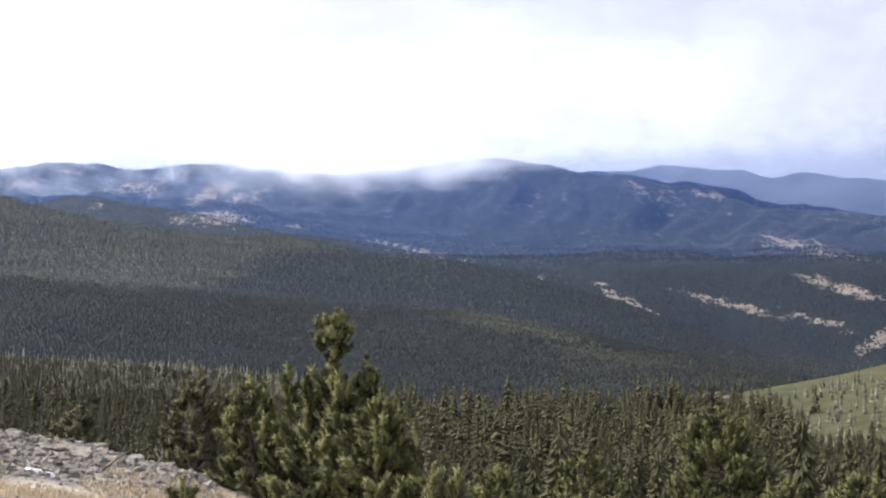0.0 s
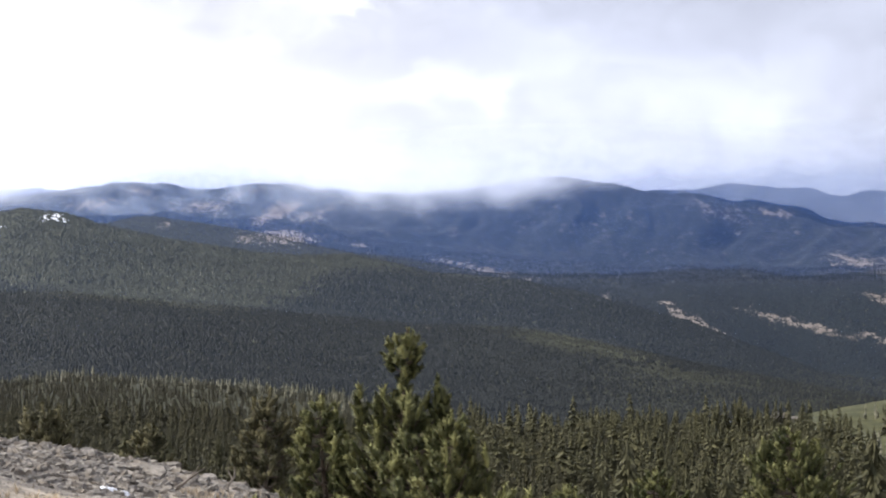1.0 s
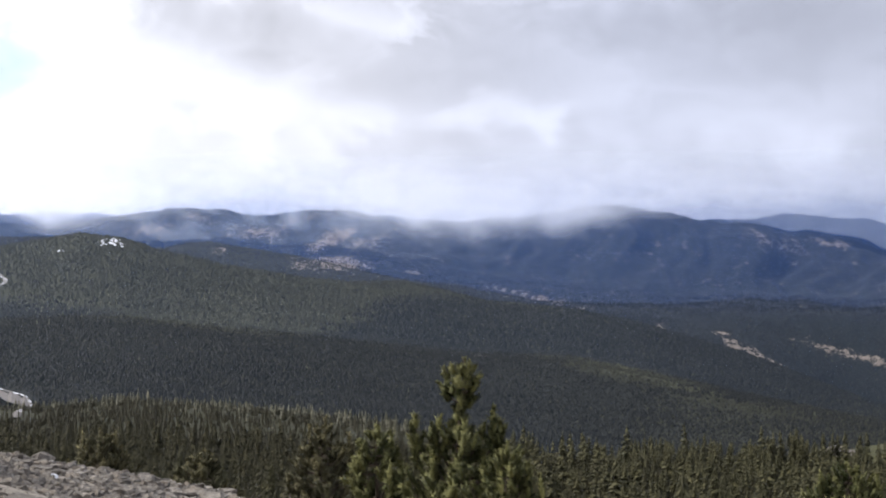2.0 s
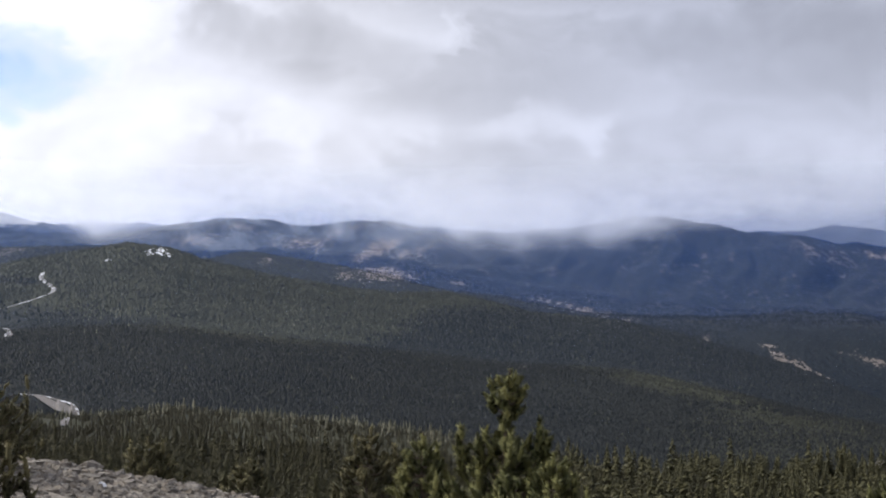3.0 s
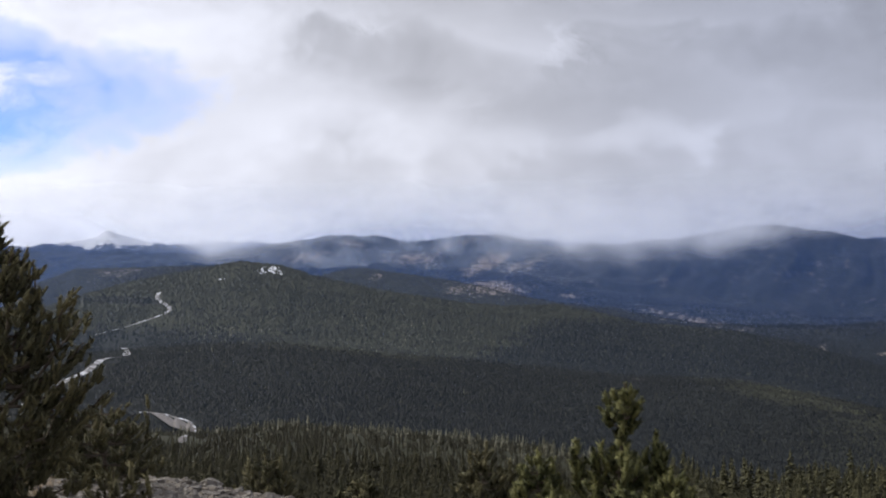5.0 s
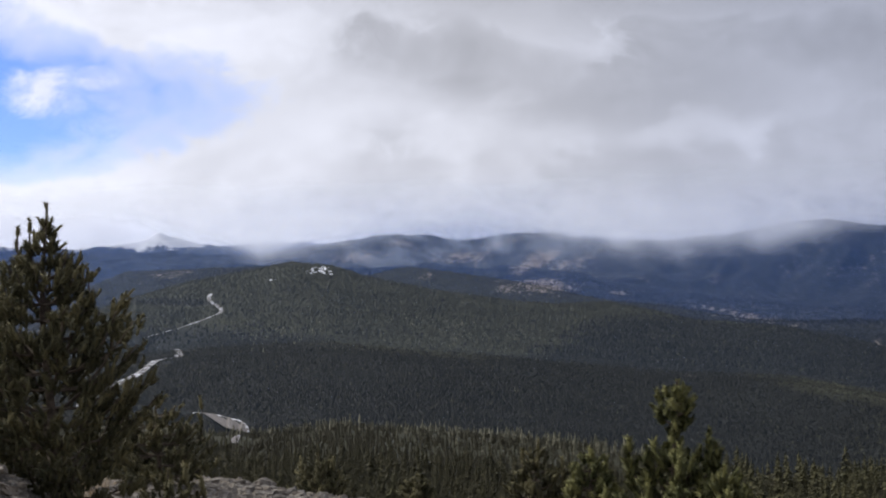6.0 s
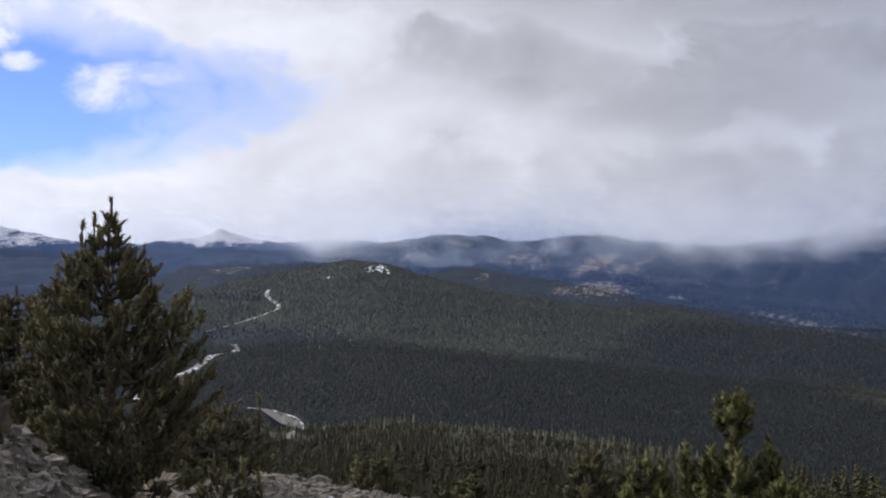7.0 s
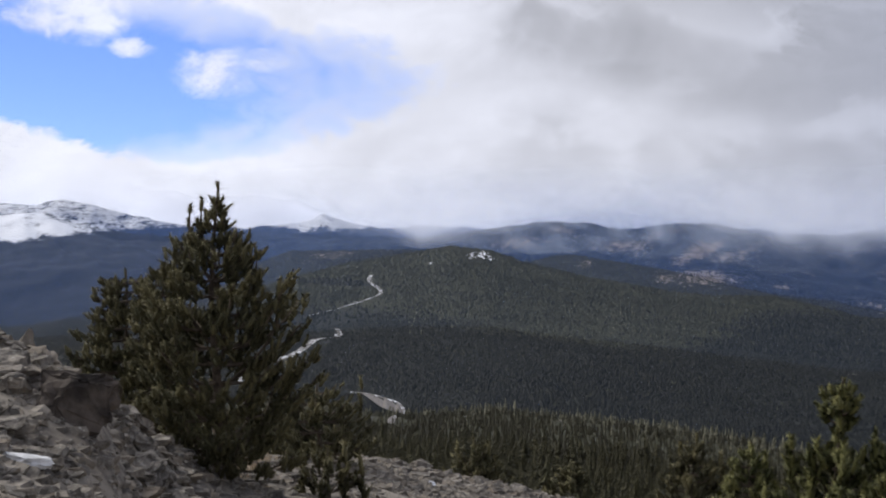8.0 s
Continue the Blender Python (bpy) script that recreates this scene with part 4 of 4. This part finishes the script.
def build_road():
    p = ROAD_PATH
    d = unit(np.gradient(p, axis=0))
    side = np.stack([-d[:, 1], d[:, 0]], -1)
    wide = np.interp(np.hypot(p[:, 0], p[:, 1]), [150, 400, 600, 1500], [3.0, 1.6, 1.3, 2.3])[:, None]
    step = np.arange(len(p))[:, None] / 24
    wide = wide * np.where((step > 4.0) & (step < 5.9), .02, 1.0) * np.where((step > 6.2) & (step < 8.6), 1.7, 1.0) * np.where(step > 10.5, .55, 1.0)
    rows = []
    for s in (-1, -.5, 0, .5, 1):
        q = p + side * wide * s
        rows.append(np.stack([q[:, 0], q[:, 1], ground_z(q[:, 0], q[:, 1]) + .5 * (1 - .6 * abs(s))], -1))
    v = np.stack(rows, 1).reshape(-1, 3)
    i, j = np.meshgrid(np.arange(len(p) - 1), np.arange(4), indexing="ij")
    a = (i * 5 + j).ravel()
    m, tree, bsdf = material("snowy_road", .8)
    n = noise_node(tree, position(tree), .16, 6.0, .8)
    tree.links.new(mix_node(tree, range_node(tree, n, .51, .57), (.13, .12, .11), (.74, .76, .80)), bsdf.inputs["Base Color"])
    open_road = np.repeat((wide[:-1, 0] > .2) & ~((step[:-1, 0] > 10.4) & (step[:-1, 0] < 12.7)), 4)   # the rest runs under the trees
    a = a[open_road]
    tagged(new("road", mesh_of("road", v, np.stack([a, a + 1, a + 6, a + 5], -1), m, True)), "dirt road with old snow winding along the ridge", "road", kind="structure")


build_road()


BANK_AZ, BANK_TOP, BANK_DEEP = [20.45, 20.8, 21.5, 22.3], [-6.3, -5.85, -5.58, -5.42], [.06, .42, .45, .02]


def build_bank():
    """The bare cut slope below the road's last bend."""
    rows = []
    for a in np.linspace(20.45, 22.3, 30):
        top, deep = float(np.interp(a, BANK_AZ, BANK_TOP)), float(np.interp(a, BANK_AZ, BANK_DEEP))
        far = along(a, top, 540)
        for s in np.linspace(0, 1, 9):
            r = far - 185 * deep * s
            x, y = polar(a, r)
            rows.append((x, y, EYE + r * math.tan(radians(top - deep * s)) + .8))
    i, j = np.meshgrid(np.arange(29), np.arange(8), indexing="ij")
    a = (i * 9 + j).ravel()
    m, tree, bsdf = material("cut_bank", .9)
    n = noise_node(tree, position(tree), .35, 6.0, .7)
    earth = mix_node(tree, range_node(tree, n, .35, .65), (.12, .108, .098), (.21, .19, .172))
    tree.links.new(mix_node(tree, range_node(tree, n, .64, .70), earth, (.74, .76, .80)), bsdf.inputs["Base Color"])
    me = mesh_of("road_bank", np.array(rows), np.stack([a, a + 1, a + 10, a + 9], -1), m, True)
    tagged(new("road_bank", me), "grey cut bank with snow remnants below the road", "bank", kind="structure")


build_bank()


def off_bank(x, y):
    az, r = np.degrees(np.arctan2(-x, y)), np.hypot(x, y)
    el = np.degrees(np.arctan2(ground_z(x, y) - EYE, r))
    top = np.interp(az, BANK_AZ, BANK_TOP)
    on_bank = (r > 540) & (r < 760) & (el < top + .06) & (el > top - np.interp(az, BANK_AZ, BANK_DEEP) - .15)
    before = (r > 330) & (r <= 540) & (hash_grid((x * 5).astype(np.int64), (y * 5).astype(np.int64), 8) < .7)
    return ~((az > 20.5) & (az < 22.4) & (on_bank | before))


# ---- the forest ----
def clear_of_road(x, y, gap):
    """No trees on the road, nor on the open bank below it."""
    keep = np.ones(len(x), bool)
    r = np.hypot(x, y)
    stray = hash_grid((x * 7).astype(np.int64), (y * 7).astype(np.int64), 3) < .3
    for k in range(0, len(ROAD_PATH), 3):
        p, step = ROAD_PATH[k], k / 24
        rp = math.hypot(*p)
        across = np.abs(x * p[1] - y * p[0]) / rp
        below = (rp - r > 0) & (rp - r < .10 * rp) & (across < gap * .7) & ~stray & (step < 3.8 or 6.2 < step < 8.6)
        keep &= (np.hypot(x - p[0], y - p[1]) > gap) & ~below
    return keep


def table_at(table, x, y):
    az, lr = np.degrees(np.arctan2(-x, y)), np.log(np.hypot(x, y))
    return table[np.clip(np.searchsorted(AZ, az), 0, len(AZ) - 1), np.clip(np.searchsorted(LOGR, lr), 0, len(LOGR) - 1)]


def cone_shape(seed, tiers, sides=4, ragged=.28, wide=.185):
    """A far conifer: a few ragged skirts one over another."""
    rng = np.random.default_rng(seed)
    v, f = [], []
    for t in range(tiers):
        z0, z1 = t / tiers * .9, min(1.0, (t + 1.5) / tiers)
        rad = wide * (1 - t / tiers) ** .8
        k0 = len(v)
        v.append((0, 0, z1))
        for k in range(sides):
            a = 6.2832 / sides * k + t * .8
            q = rad * rng.uniform(1 - ragged, 1 + ragged)
            v.append((q * math.cos(a), q * math.sin(a), z0 + rng.uniform(-.02, .06)))
        f += [(k0, k0 + 1 + k, k0 + 1 + (k + 1) % sides) for k in range(sides)]
    return np.array(v), np.array(f)


def forest(name, label, mat, count, r0, r1, heights, shapes, seed, keep, power=0.0, az0=-24, az1=42, sink=0.0):
    rng = np.random.default_rng(seed)
    az = rng.uniform(az0, az1, count)
    u = rng.uniform(0, 1, count)
    r = r0 + (r1 - r0) * u if power == 0 else np.exp(np.log(r0) + (np.log(r1) - np.log(r0)) * u)
    x, y = polar(az, r)
    m = keep(x, y, az, r, rng) & clear_of_road(x, y, 4.5) & off_bank(x, y)
    x, y, r = x[m], y[m], r[m]
    h = rng.uniform(*heights, len(x)) * (.6 + .8 * fbm(x / 60, y / 60, 7, 3)) * np.where(rng.uniform(size=len(x)) > .96, 1.3, 1.0)
    o = np.stack([x, y, ground_z(x, y) - np.maximum(.4, sink * h)], -1)
    a = rng.uniform(0, 6.28, len(x))
    c, s, zero, one = np.cos(a), np.sin(a), np.zeros(len(x)), np.ones(len(x))
    turns = np.stack([np.stack([c, -s, zero], -1), np.stack([s, c, zero], -1), np.stack([zero, zero, one], -1)], 1)
    v, f = scatter(shapes, o, turns, h, rng)
    tagged(new(name, mesh_of(name, v, f, mat)), label, "forest", kind="stuff")


def pale_zone(x, y, az, r):
    """Where sunlight on the spur brows and ridge band is painted as pale trees."""
    el = np.degrees(np.arctan2(ground_z(x, y) - EYE, r))
    n = fbm(x / 90 + 3, y / 90, 19, 4)
    brow = np.exp(-((el - np.interp(az, [-1.4, 2, 4, 7, 13, 17, 25], [-9.2, -8.55, -7.95, -7.15, -6.45, -6.05, -6.0])) / .4) ** 2) * (r < 520) * smooth(az, -3, 3)
    band = np.exp(-((el + 2.5 - .06 * (az - 15)) / .45) ** 2) * smooth(az, 7, 11) * smooth(-az, -24, -19) * (r > 1100)
    return np.clip(.001 + .6 * brow * smooth(n, .3, .5) + .6 * band * smooth(n, .35, .6), 0, 1)


def in_cloud_shade(x, y, az, r, rng):
    # picks the trees that get the cloud-shade colour
    return rng.uniform(size=len(x)) < table_at(CLOUD_SHADE, x, y) * .95 + .02


def far_side(x, y, az, r, rng):
    return live(x, y, az, r, rng) & (rng.uniform(size=len(x)) > smooth(az, 22, 27))


def live(x, y, az, r, rng):
    bare = np.maximum(table_at(BARE, x, y), table_at(SNOW, x, y) * np.where(r < 2100, .55, 1.0))
    return (rng.uniform(size=len(x)) > bare * np.where(r > 2200, .55, .9)) & (rng.uniform(size=len(x)) > table_at(MEADOW, x, y) * np.where(r < 600, .985, .3)) & (rng.uniform(size=len(x)) > pale_zone(x, y, az, r))


def pale(x, y, az, r, rng):
    return (rng.uniform(size=len(x)) < pale_zone(x, y, az, r) + .35 * table_at(MEADOW, x, y) * (r < 330) * smooth(-az, 13.0, 15.0) * 1.6) & (table_at(BARE, x, y) < .5)


NEAR_FIR = [fir_arrays(320 + k, 15, 8, .5, True, 2.3) for k in range(6)]
MID = [cone_shape(300 + k, 8, 5, .5, .16) for k in range(6)]
FAR = [cone_shape(400 + k, 2, 3, .35) for k in range(6)]
TINY = [cone_shape(500 + k, 1) for k in range(4)]
CANOPY = [cone_shape(520 + k, 1, 5, .4, .68) for k in range(6)]
forest("brow_forest", "dense small firs on the slope below", M_BROW_FIR, 6500, 95, 260, (2.6, 4.8), NEAR_FIR, 9, live, az1=30)
forest("meadow_edge_firs", "tall dark firs below the lookout before a sunlit meadow", M_NEAR_FIR, 1000, 170, 290, (4.2, 7.6), NEAR_FIR, 10, lambda x, y, az, r, rng: rng.uniform(size=len(x)) < smooth(az, -15, -11) * (1 - .75 * smooth(az, -6, 3)), az0=-15, az1=5)
forest("slope_forest", "dense small firs covering the far slope", M_FIR, 22000, 225, 520, (1.7, 3.3), MID, 1, live, sink=.2)
forest("sunlit_firs", "pale grey firs on the brow, sunlight in their colour", M_PALE, 7000, 200, 520, (2.6, 4.4), MID, 2, pale)
forest("lit_forest", "olive conifer forest on the long ridge", M_FOREST, 120000, 400, 1300, (1.5, 2.6), CANOPY, 3, lambda *w: live(*w) & ~in_cloud_shade(*w), sink=.35)
forest("shaded_forest", "conifer forest in the fold of the ridge, cloud shade in its colour", M_SHADED, 150000, 400, 1300, (1.5, 2.6), CANOPY, 6, lambda *w: live(*w) & in_cloud_shade(*w), sink=.35)
forest("high_forest", "olive conifer forest on the upper ridge", M_FOREST, 105000, 1300, 2760, (3.0, 5.0), CANOPY, 7, lambda *w: live(*w) & ~in_cloud_shade(*w), sink=.35)
forest("high_shaded_forest", "conifer forest on the upper ridge, cloud shade in its colour", M_SHADED, 105000, 1300, 2760, (3.0, 5.0), CANOPY, 8, lambda *w: live(*w) & in_cloud_shade(*w), sink=.35)
forest("pale_ridge_forest", "greyish conifers through the ridge forest, sunlight in their colour", M_PALE, 90000, 400, 2300, (2.4, 4.0), FAR, 4, pale)
forest("far_forest", "far dark conifers on the mountain flanks", M_SHADED, 22000, 2760, 3480, (4.5, 7.0), TINY, 5, far_side)


# ---- rocks of the lookout ----
def rock_mesh(name, seed, mat, flat=.5, detail=0, worn=True):
    """A broken angular stone, its faces roughened where detail asks for it."""
    rng = np.random.default_rng(seed)
    bm = bmesh.new()
    bmesh.ops.create_cube(bm, size=1.0)
    for _ in range(7):
        n = Vector(rng.normal(size=3)).normalized()
        cut = bmesh.ops.bisect_plane(bm, geom=bm.verts[:] + bm.edges[:] + bm.faces[:], plane_co=n * rng.uniform(.33, .5), plane_no=n, clear_outer=True)
        rim = [e for e in cut["geom_cut"] if isinstance(e, bmesh.types.BMEdge)]
        if rim:
            bmesh.ops.holes_fill(bm, edges=rim)
    if worn:
        bmesh.ops.bevel(bm, geom=bm.edges[:], offset=.035, segments=1, affect="EDGES")
    if detail:
        bmesh.ops.triangulate(bm, faces=bm.faces[:])
        bmesh.ops.subdivide_edges(bm, edges=bm.edges[:], cuts=detail, use_grid_fill=True)
    for v in bm.verts:
        v.co += Vector(rng.normal(size=3)) * (.012 if detail else .02)
        if detail:
            v.co += v.co.normalized() * (noise.fractal(v.co * 5 + Vector((seed, 0, 0)), .8, 2.0, 4) * .11)
        v.co.z *= flat
    bmesh.ops.recalc_face_normals(bm, faces=bm.faces)
    me = bpy.data.meshes.new(name)
    bm.to_mesh(me)
    bm.free()
    me.materials.append(mat)
    return me


ROCKS = [rock_mesh("stone", 600 + k, M_ROCK, random.Random(k).uniform(.35, .75)) for k in range(10)]


def lay_stone(az, r, size, turn, tilt, me, name="stone", label="grey lichen-spotted stone on the rocky lookout", group="stones of the lookout", lift=.06):
    x, y = standing(az, r)
    ob = tagged(new(name, me), label, "stone", group)
    ob.matrix_basis = pose(x, y, float(ground_z(x, y)[0]) + size * lift, tilt, tilt * .6, turn) @ Matrix.Diagonal((size * 1.25, size, size * .8, 1))
    return ob


def lay_stones():
    rng = np.random.default_rng(5)
    made = 0
    while made < 298:
        az = rng.uniform(9.5, 38)
        rc = float(np.interp(az, [23, 34], [16, 9]))
        r = rc * (1 - abs(rng.normal()) * (.055 if az < 24 else .2)) + .2
        if r < 6 or (az < 19 and r < 13.5):
            continue
        size = rng.uniform(.05, .15) * (1.6 if rng.uniform() > .88 else 1) * (1.0 if az < 24 else .9)
        lay_stone(az, r, size, rng.uniform(0, 360), rng.uniform(-18, 18), ROCKS[int(rng.integers(0, 10))])
        made += 1


lay_stones()


def lay_flat_stones():
    """Worn, rounded stones half bedded in the slope."""
    rng = np.random.default_rng(8)
    shapes = [rock_mesh("flat_stone", 680 + k, M_ROCK, random.Random(k).uniform(.38, .7), 2) for k in range(7)]
    made = 0
    while made < 170:
        az = rng.uniform(25.5, 38)
        rc = float(np.interp(az, [23, 34], [16, 9]))
        r = rc * (1 - rng.uniform(0, .42) ** 1.2) + .1
        if 31 < az < 34.6 and r < 9.5:
            continue
        size = rng.uniform(.09, .20) * (1.5 if rng.uniform() > .9 else 1)
        lay_stone(az, r, size, rng.uniform(0, 360), rng.uniform(-14, 14), shapes[int(rng.integers(0, 7))], "flat_stone", "worn grey stone half bedded in the slope", "worn stones of the slope", .02)
        made += 1


lay_flat_stones()


def stuff_on_ground(name, label, category, mat, shapes, count, az0, az1, r0, r1, sizes, seed, keep=None, upright=True):
    rng = np.random.default_rng(seed)
    az, r = rng.uniform(az0, az1, count), rng.uniform(r0, r1, count)
    x, y = polar(az, r)
    if keep:
        m = keep(x, y, rng)
        x, y = x[m], y[m]
    size = rng.uniform(*sizes, len(x))
    o = np.stack([x, y, ground_z(x, y) - (0 if upright else .12) * size], -1)
    up = np.tile([0, 0, 1.0], (len(x), 1)) + rng.normal(size=(len(x), 3)) * (.1 if upright else .3)
    v, f = scatter(shapes, o, basis(up, rng), size, rng)
    tagged(new(name, mesh_of(name, v, f, mat)), label, category, kind="stuff")


def pebble(seed):
    rng = np.random.default_rng(seed)
    v = np.array([(1, 0, 0), (-1, 0, 0), (0, 1, 0), (0, -1, 0), (0, 0, .7), (0, 0, -.4)], float) * rng.uniform(.6, 1.2, (6, 1))
    return v * .5, np.array([(0, 2, 4), (2, 1, 4), (1, 3, 4), (3, 0, 4), (2, 0, 5), (1, 2, 5), (3, 1, 5), (0, 3, 5)])


def tuft(seed):
    rng = np.random.default_rng(seed)
    v, f = [], []
    for k in range(14):
        a, l = rng.uniform(0, 6.28), rng.uniform(.5, 1)
        b = np.array([rng.normal() * .15, rng.normal() * .15, 0])
        s = np.array([-math.sin(a), math.cos(a), 0]) * .05
        v += [b + s, b - s, b + np.array([math.cos(a) * .45, math.sin(a) * .45, l])]
        f.append((3 * k, 3 * k + 1, 3 * k + 2))
    return np.array(v), np.array(f)


def rubble(seed):
    """A small broken stone as arrays."""
    me = rock_mesh("rubble_stone", seed, M_ROCK, random.Random(seed).uniform(.3, .75), worn=False)
    me.calc_loop_triangles()
    v = np.array([p.co[:] for p in me.vertices])
    f = np.array([t.vertices[:] for t in me.loop_triangles])
    bpy.data.meshes.remove(me)
    return v, f


RUBBLE = [rubble(650 + k) for k in range(8)]
stuff_on_ground("rim_rubble", "broken grey rubble along the rocky rim", "rubble", M_ROCK, RUBBLE, 2600, 9, 25, 13.6, 16.6, (.04, .14), 11, upright=False)
stuff_on_ground("slope_rubble", "broken grey rubble on the rocky slope", "rubble", M_ROCK, RUBBLE, 4200, 22, 40, 5.5, 14, (.025, .11), 12, upright=False)
stuff_on_ground("gravel", "loose grey gravel between the stones", "gravel", M_ROCK, [pebble(k) for k in range(6)], 9000, 8, 40, 5, 17, (.02, .09), 1, upright=False)
stuff_on_ground("dry_grass", "tan dry grass between stones", "grass", M_GRASS, [tuft(k) for k in range(5)], 9000, 6, 30, 9, 16, (.04, .11), 2,
                lambda x, y, rng: rng.uniform(size=len(x)) < table_at(GRASS, x, y))


# ---- single stones, wood and snow of the lookout ----
def lone_stones():
    boulder = rock_mesh("boulder", 711, M_DARK_ROCK, 1.3, 4)
    near_r = along(33.2, -8.0, 4)
    lay_stone(33.2, near_r, .038 * near_r, 20, 6, boulder, "boulder", "dark weathered boulder leaning beside a pine", "", .3)
    spike = rock_mesh("upright_stone", 712, M_ROCK, 1.6, 2)
    for v in spike.vertices:
        narrow = 1 - .75 * min(1, max(0, v.co.z / 1.4 + .5))
        v.co.x, v.co.y = v.co.x * narrow + .15 * v.co.z, v.co.y * narrow
    lay_stone(35.1, 9.0, .12, 40, 8, spike, "upright_stone", "pale upright stone on the rocky slope", "", .5)
    quartz = rock_mesh("quartz_stone", 713, M_QUARTZ, .4, 3)
    lay_stone(35.0, along(35.0, -8.4, 3), .15, 70, 12, quartz, "quartz_stone", "white quartz stone among grey stones", "", .25)
    crag = rock_mesh("rock_outcrop", 714, M_ROCK, .8, 4)
    r = along(-10.9, -8.3, 230)
    lay_stone(-10.7, r, 5.0, 15, 6, crag, "rock_outcrop", "grey rock outcrop rising from the forest", "", -.05)


def dead_branch(az, r, length, turn):
    x, y = (float(v) for v in polar(az, r))
    z = float(ground_z(x, y)[0])
    v, f = join([tube([(0, 0, .03), (.2 * length, .03, .07), (.6 * length, 0, .15), (length, .06, .24)], [.016, .014, .011, .004]),
                 tube([(.45 * length, 0, .12), (.6 * length, .08, .2), (.7 * length, .1, .26)], [.009, .006, .003], 5)])
    ob = tagged(new("dead_branch", mesh_of("dead_branch", v, f, M_DEAD, True)), "grey dead branch lying on the stones", "branch")
    ob.matrix_basis = pose(x, y, z, 0, 0, turn)


def snow_patch(az, r, size, seed):
    rng = np.random.default_rng(seed)
    x, y = (float(v) for v in polar(az, r))
    v, f = [], []
    n = 18
    wob = rng.uniform(.55, 1.1, n)
    for ring, (s, h) in enumerate(((0.0, .035), (.6, .03), (1.0, -.03))):
        for k in range(n):
            a = 6.283 * k / n
            px, py = x + math.cos(a) * size * s * wob[k], y + math.sin(a) * size * .6 * s * wob[k]
            v.append((px - x, py - y, float(ground_z(px, py)[0]) + h))
    for ring in range(2):
        for k in range(n):
            a, b = ring * n + k, ring * n + (k + 1) % n
            f.append((a, b, b + n, a + n))
    ob = tagged(new("snow_patch", mesh_of("snow_patch", v, f, M_SNOW, True)), "small patch of old snow between stones", "snow patch", "old snow patches")
    ob.location = (x, y, 0)


lone_stones()
dead_branch(13.4, 14.3, .30, -20)
dead_branch(11.4, 14.8, .18, 60)
snow_patch(16.0, 14.0, .13, 1)
snow_patch(15.4, 13.9, .09, 2)
snow_patch(23.0, 15.2, .14, 3)
snow_patch(20.2, 15.0, .10, 4)
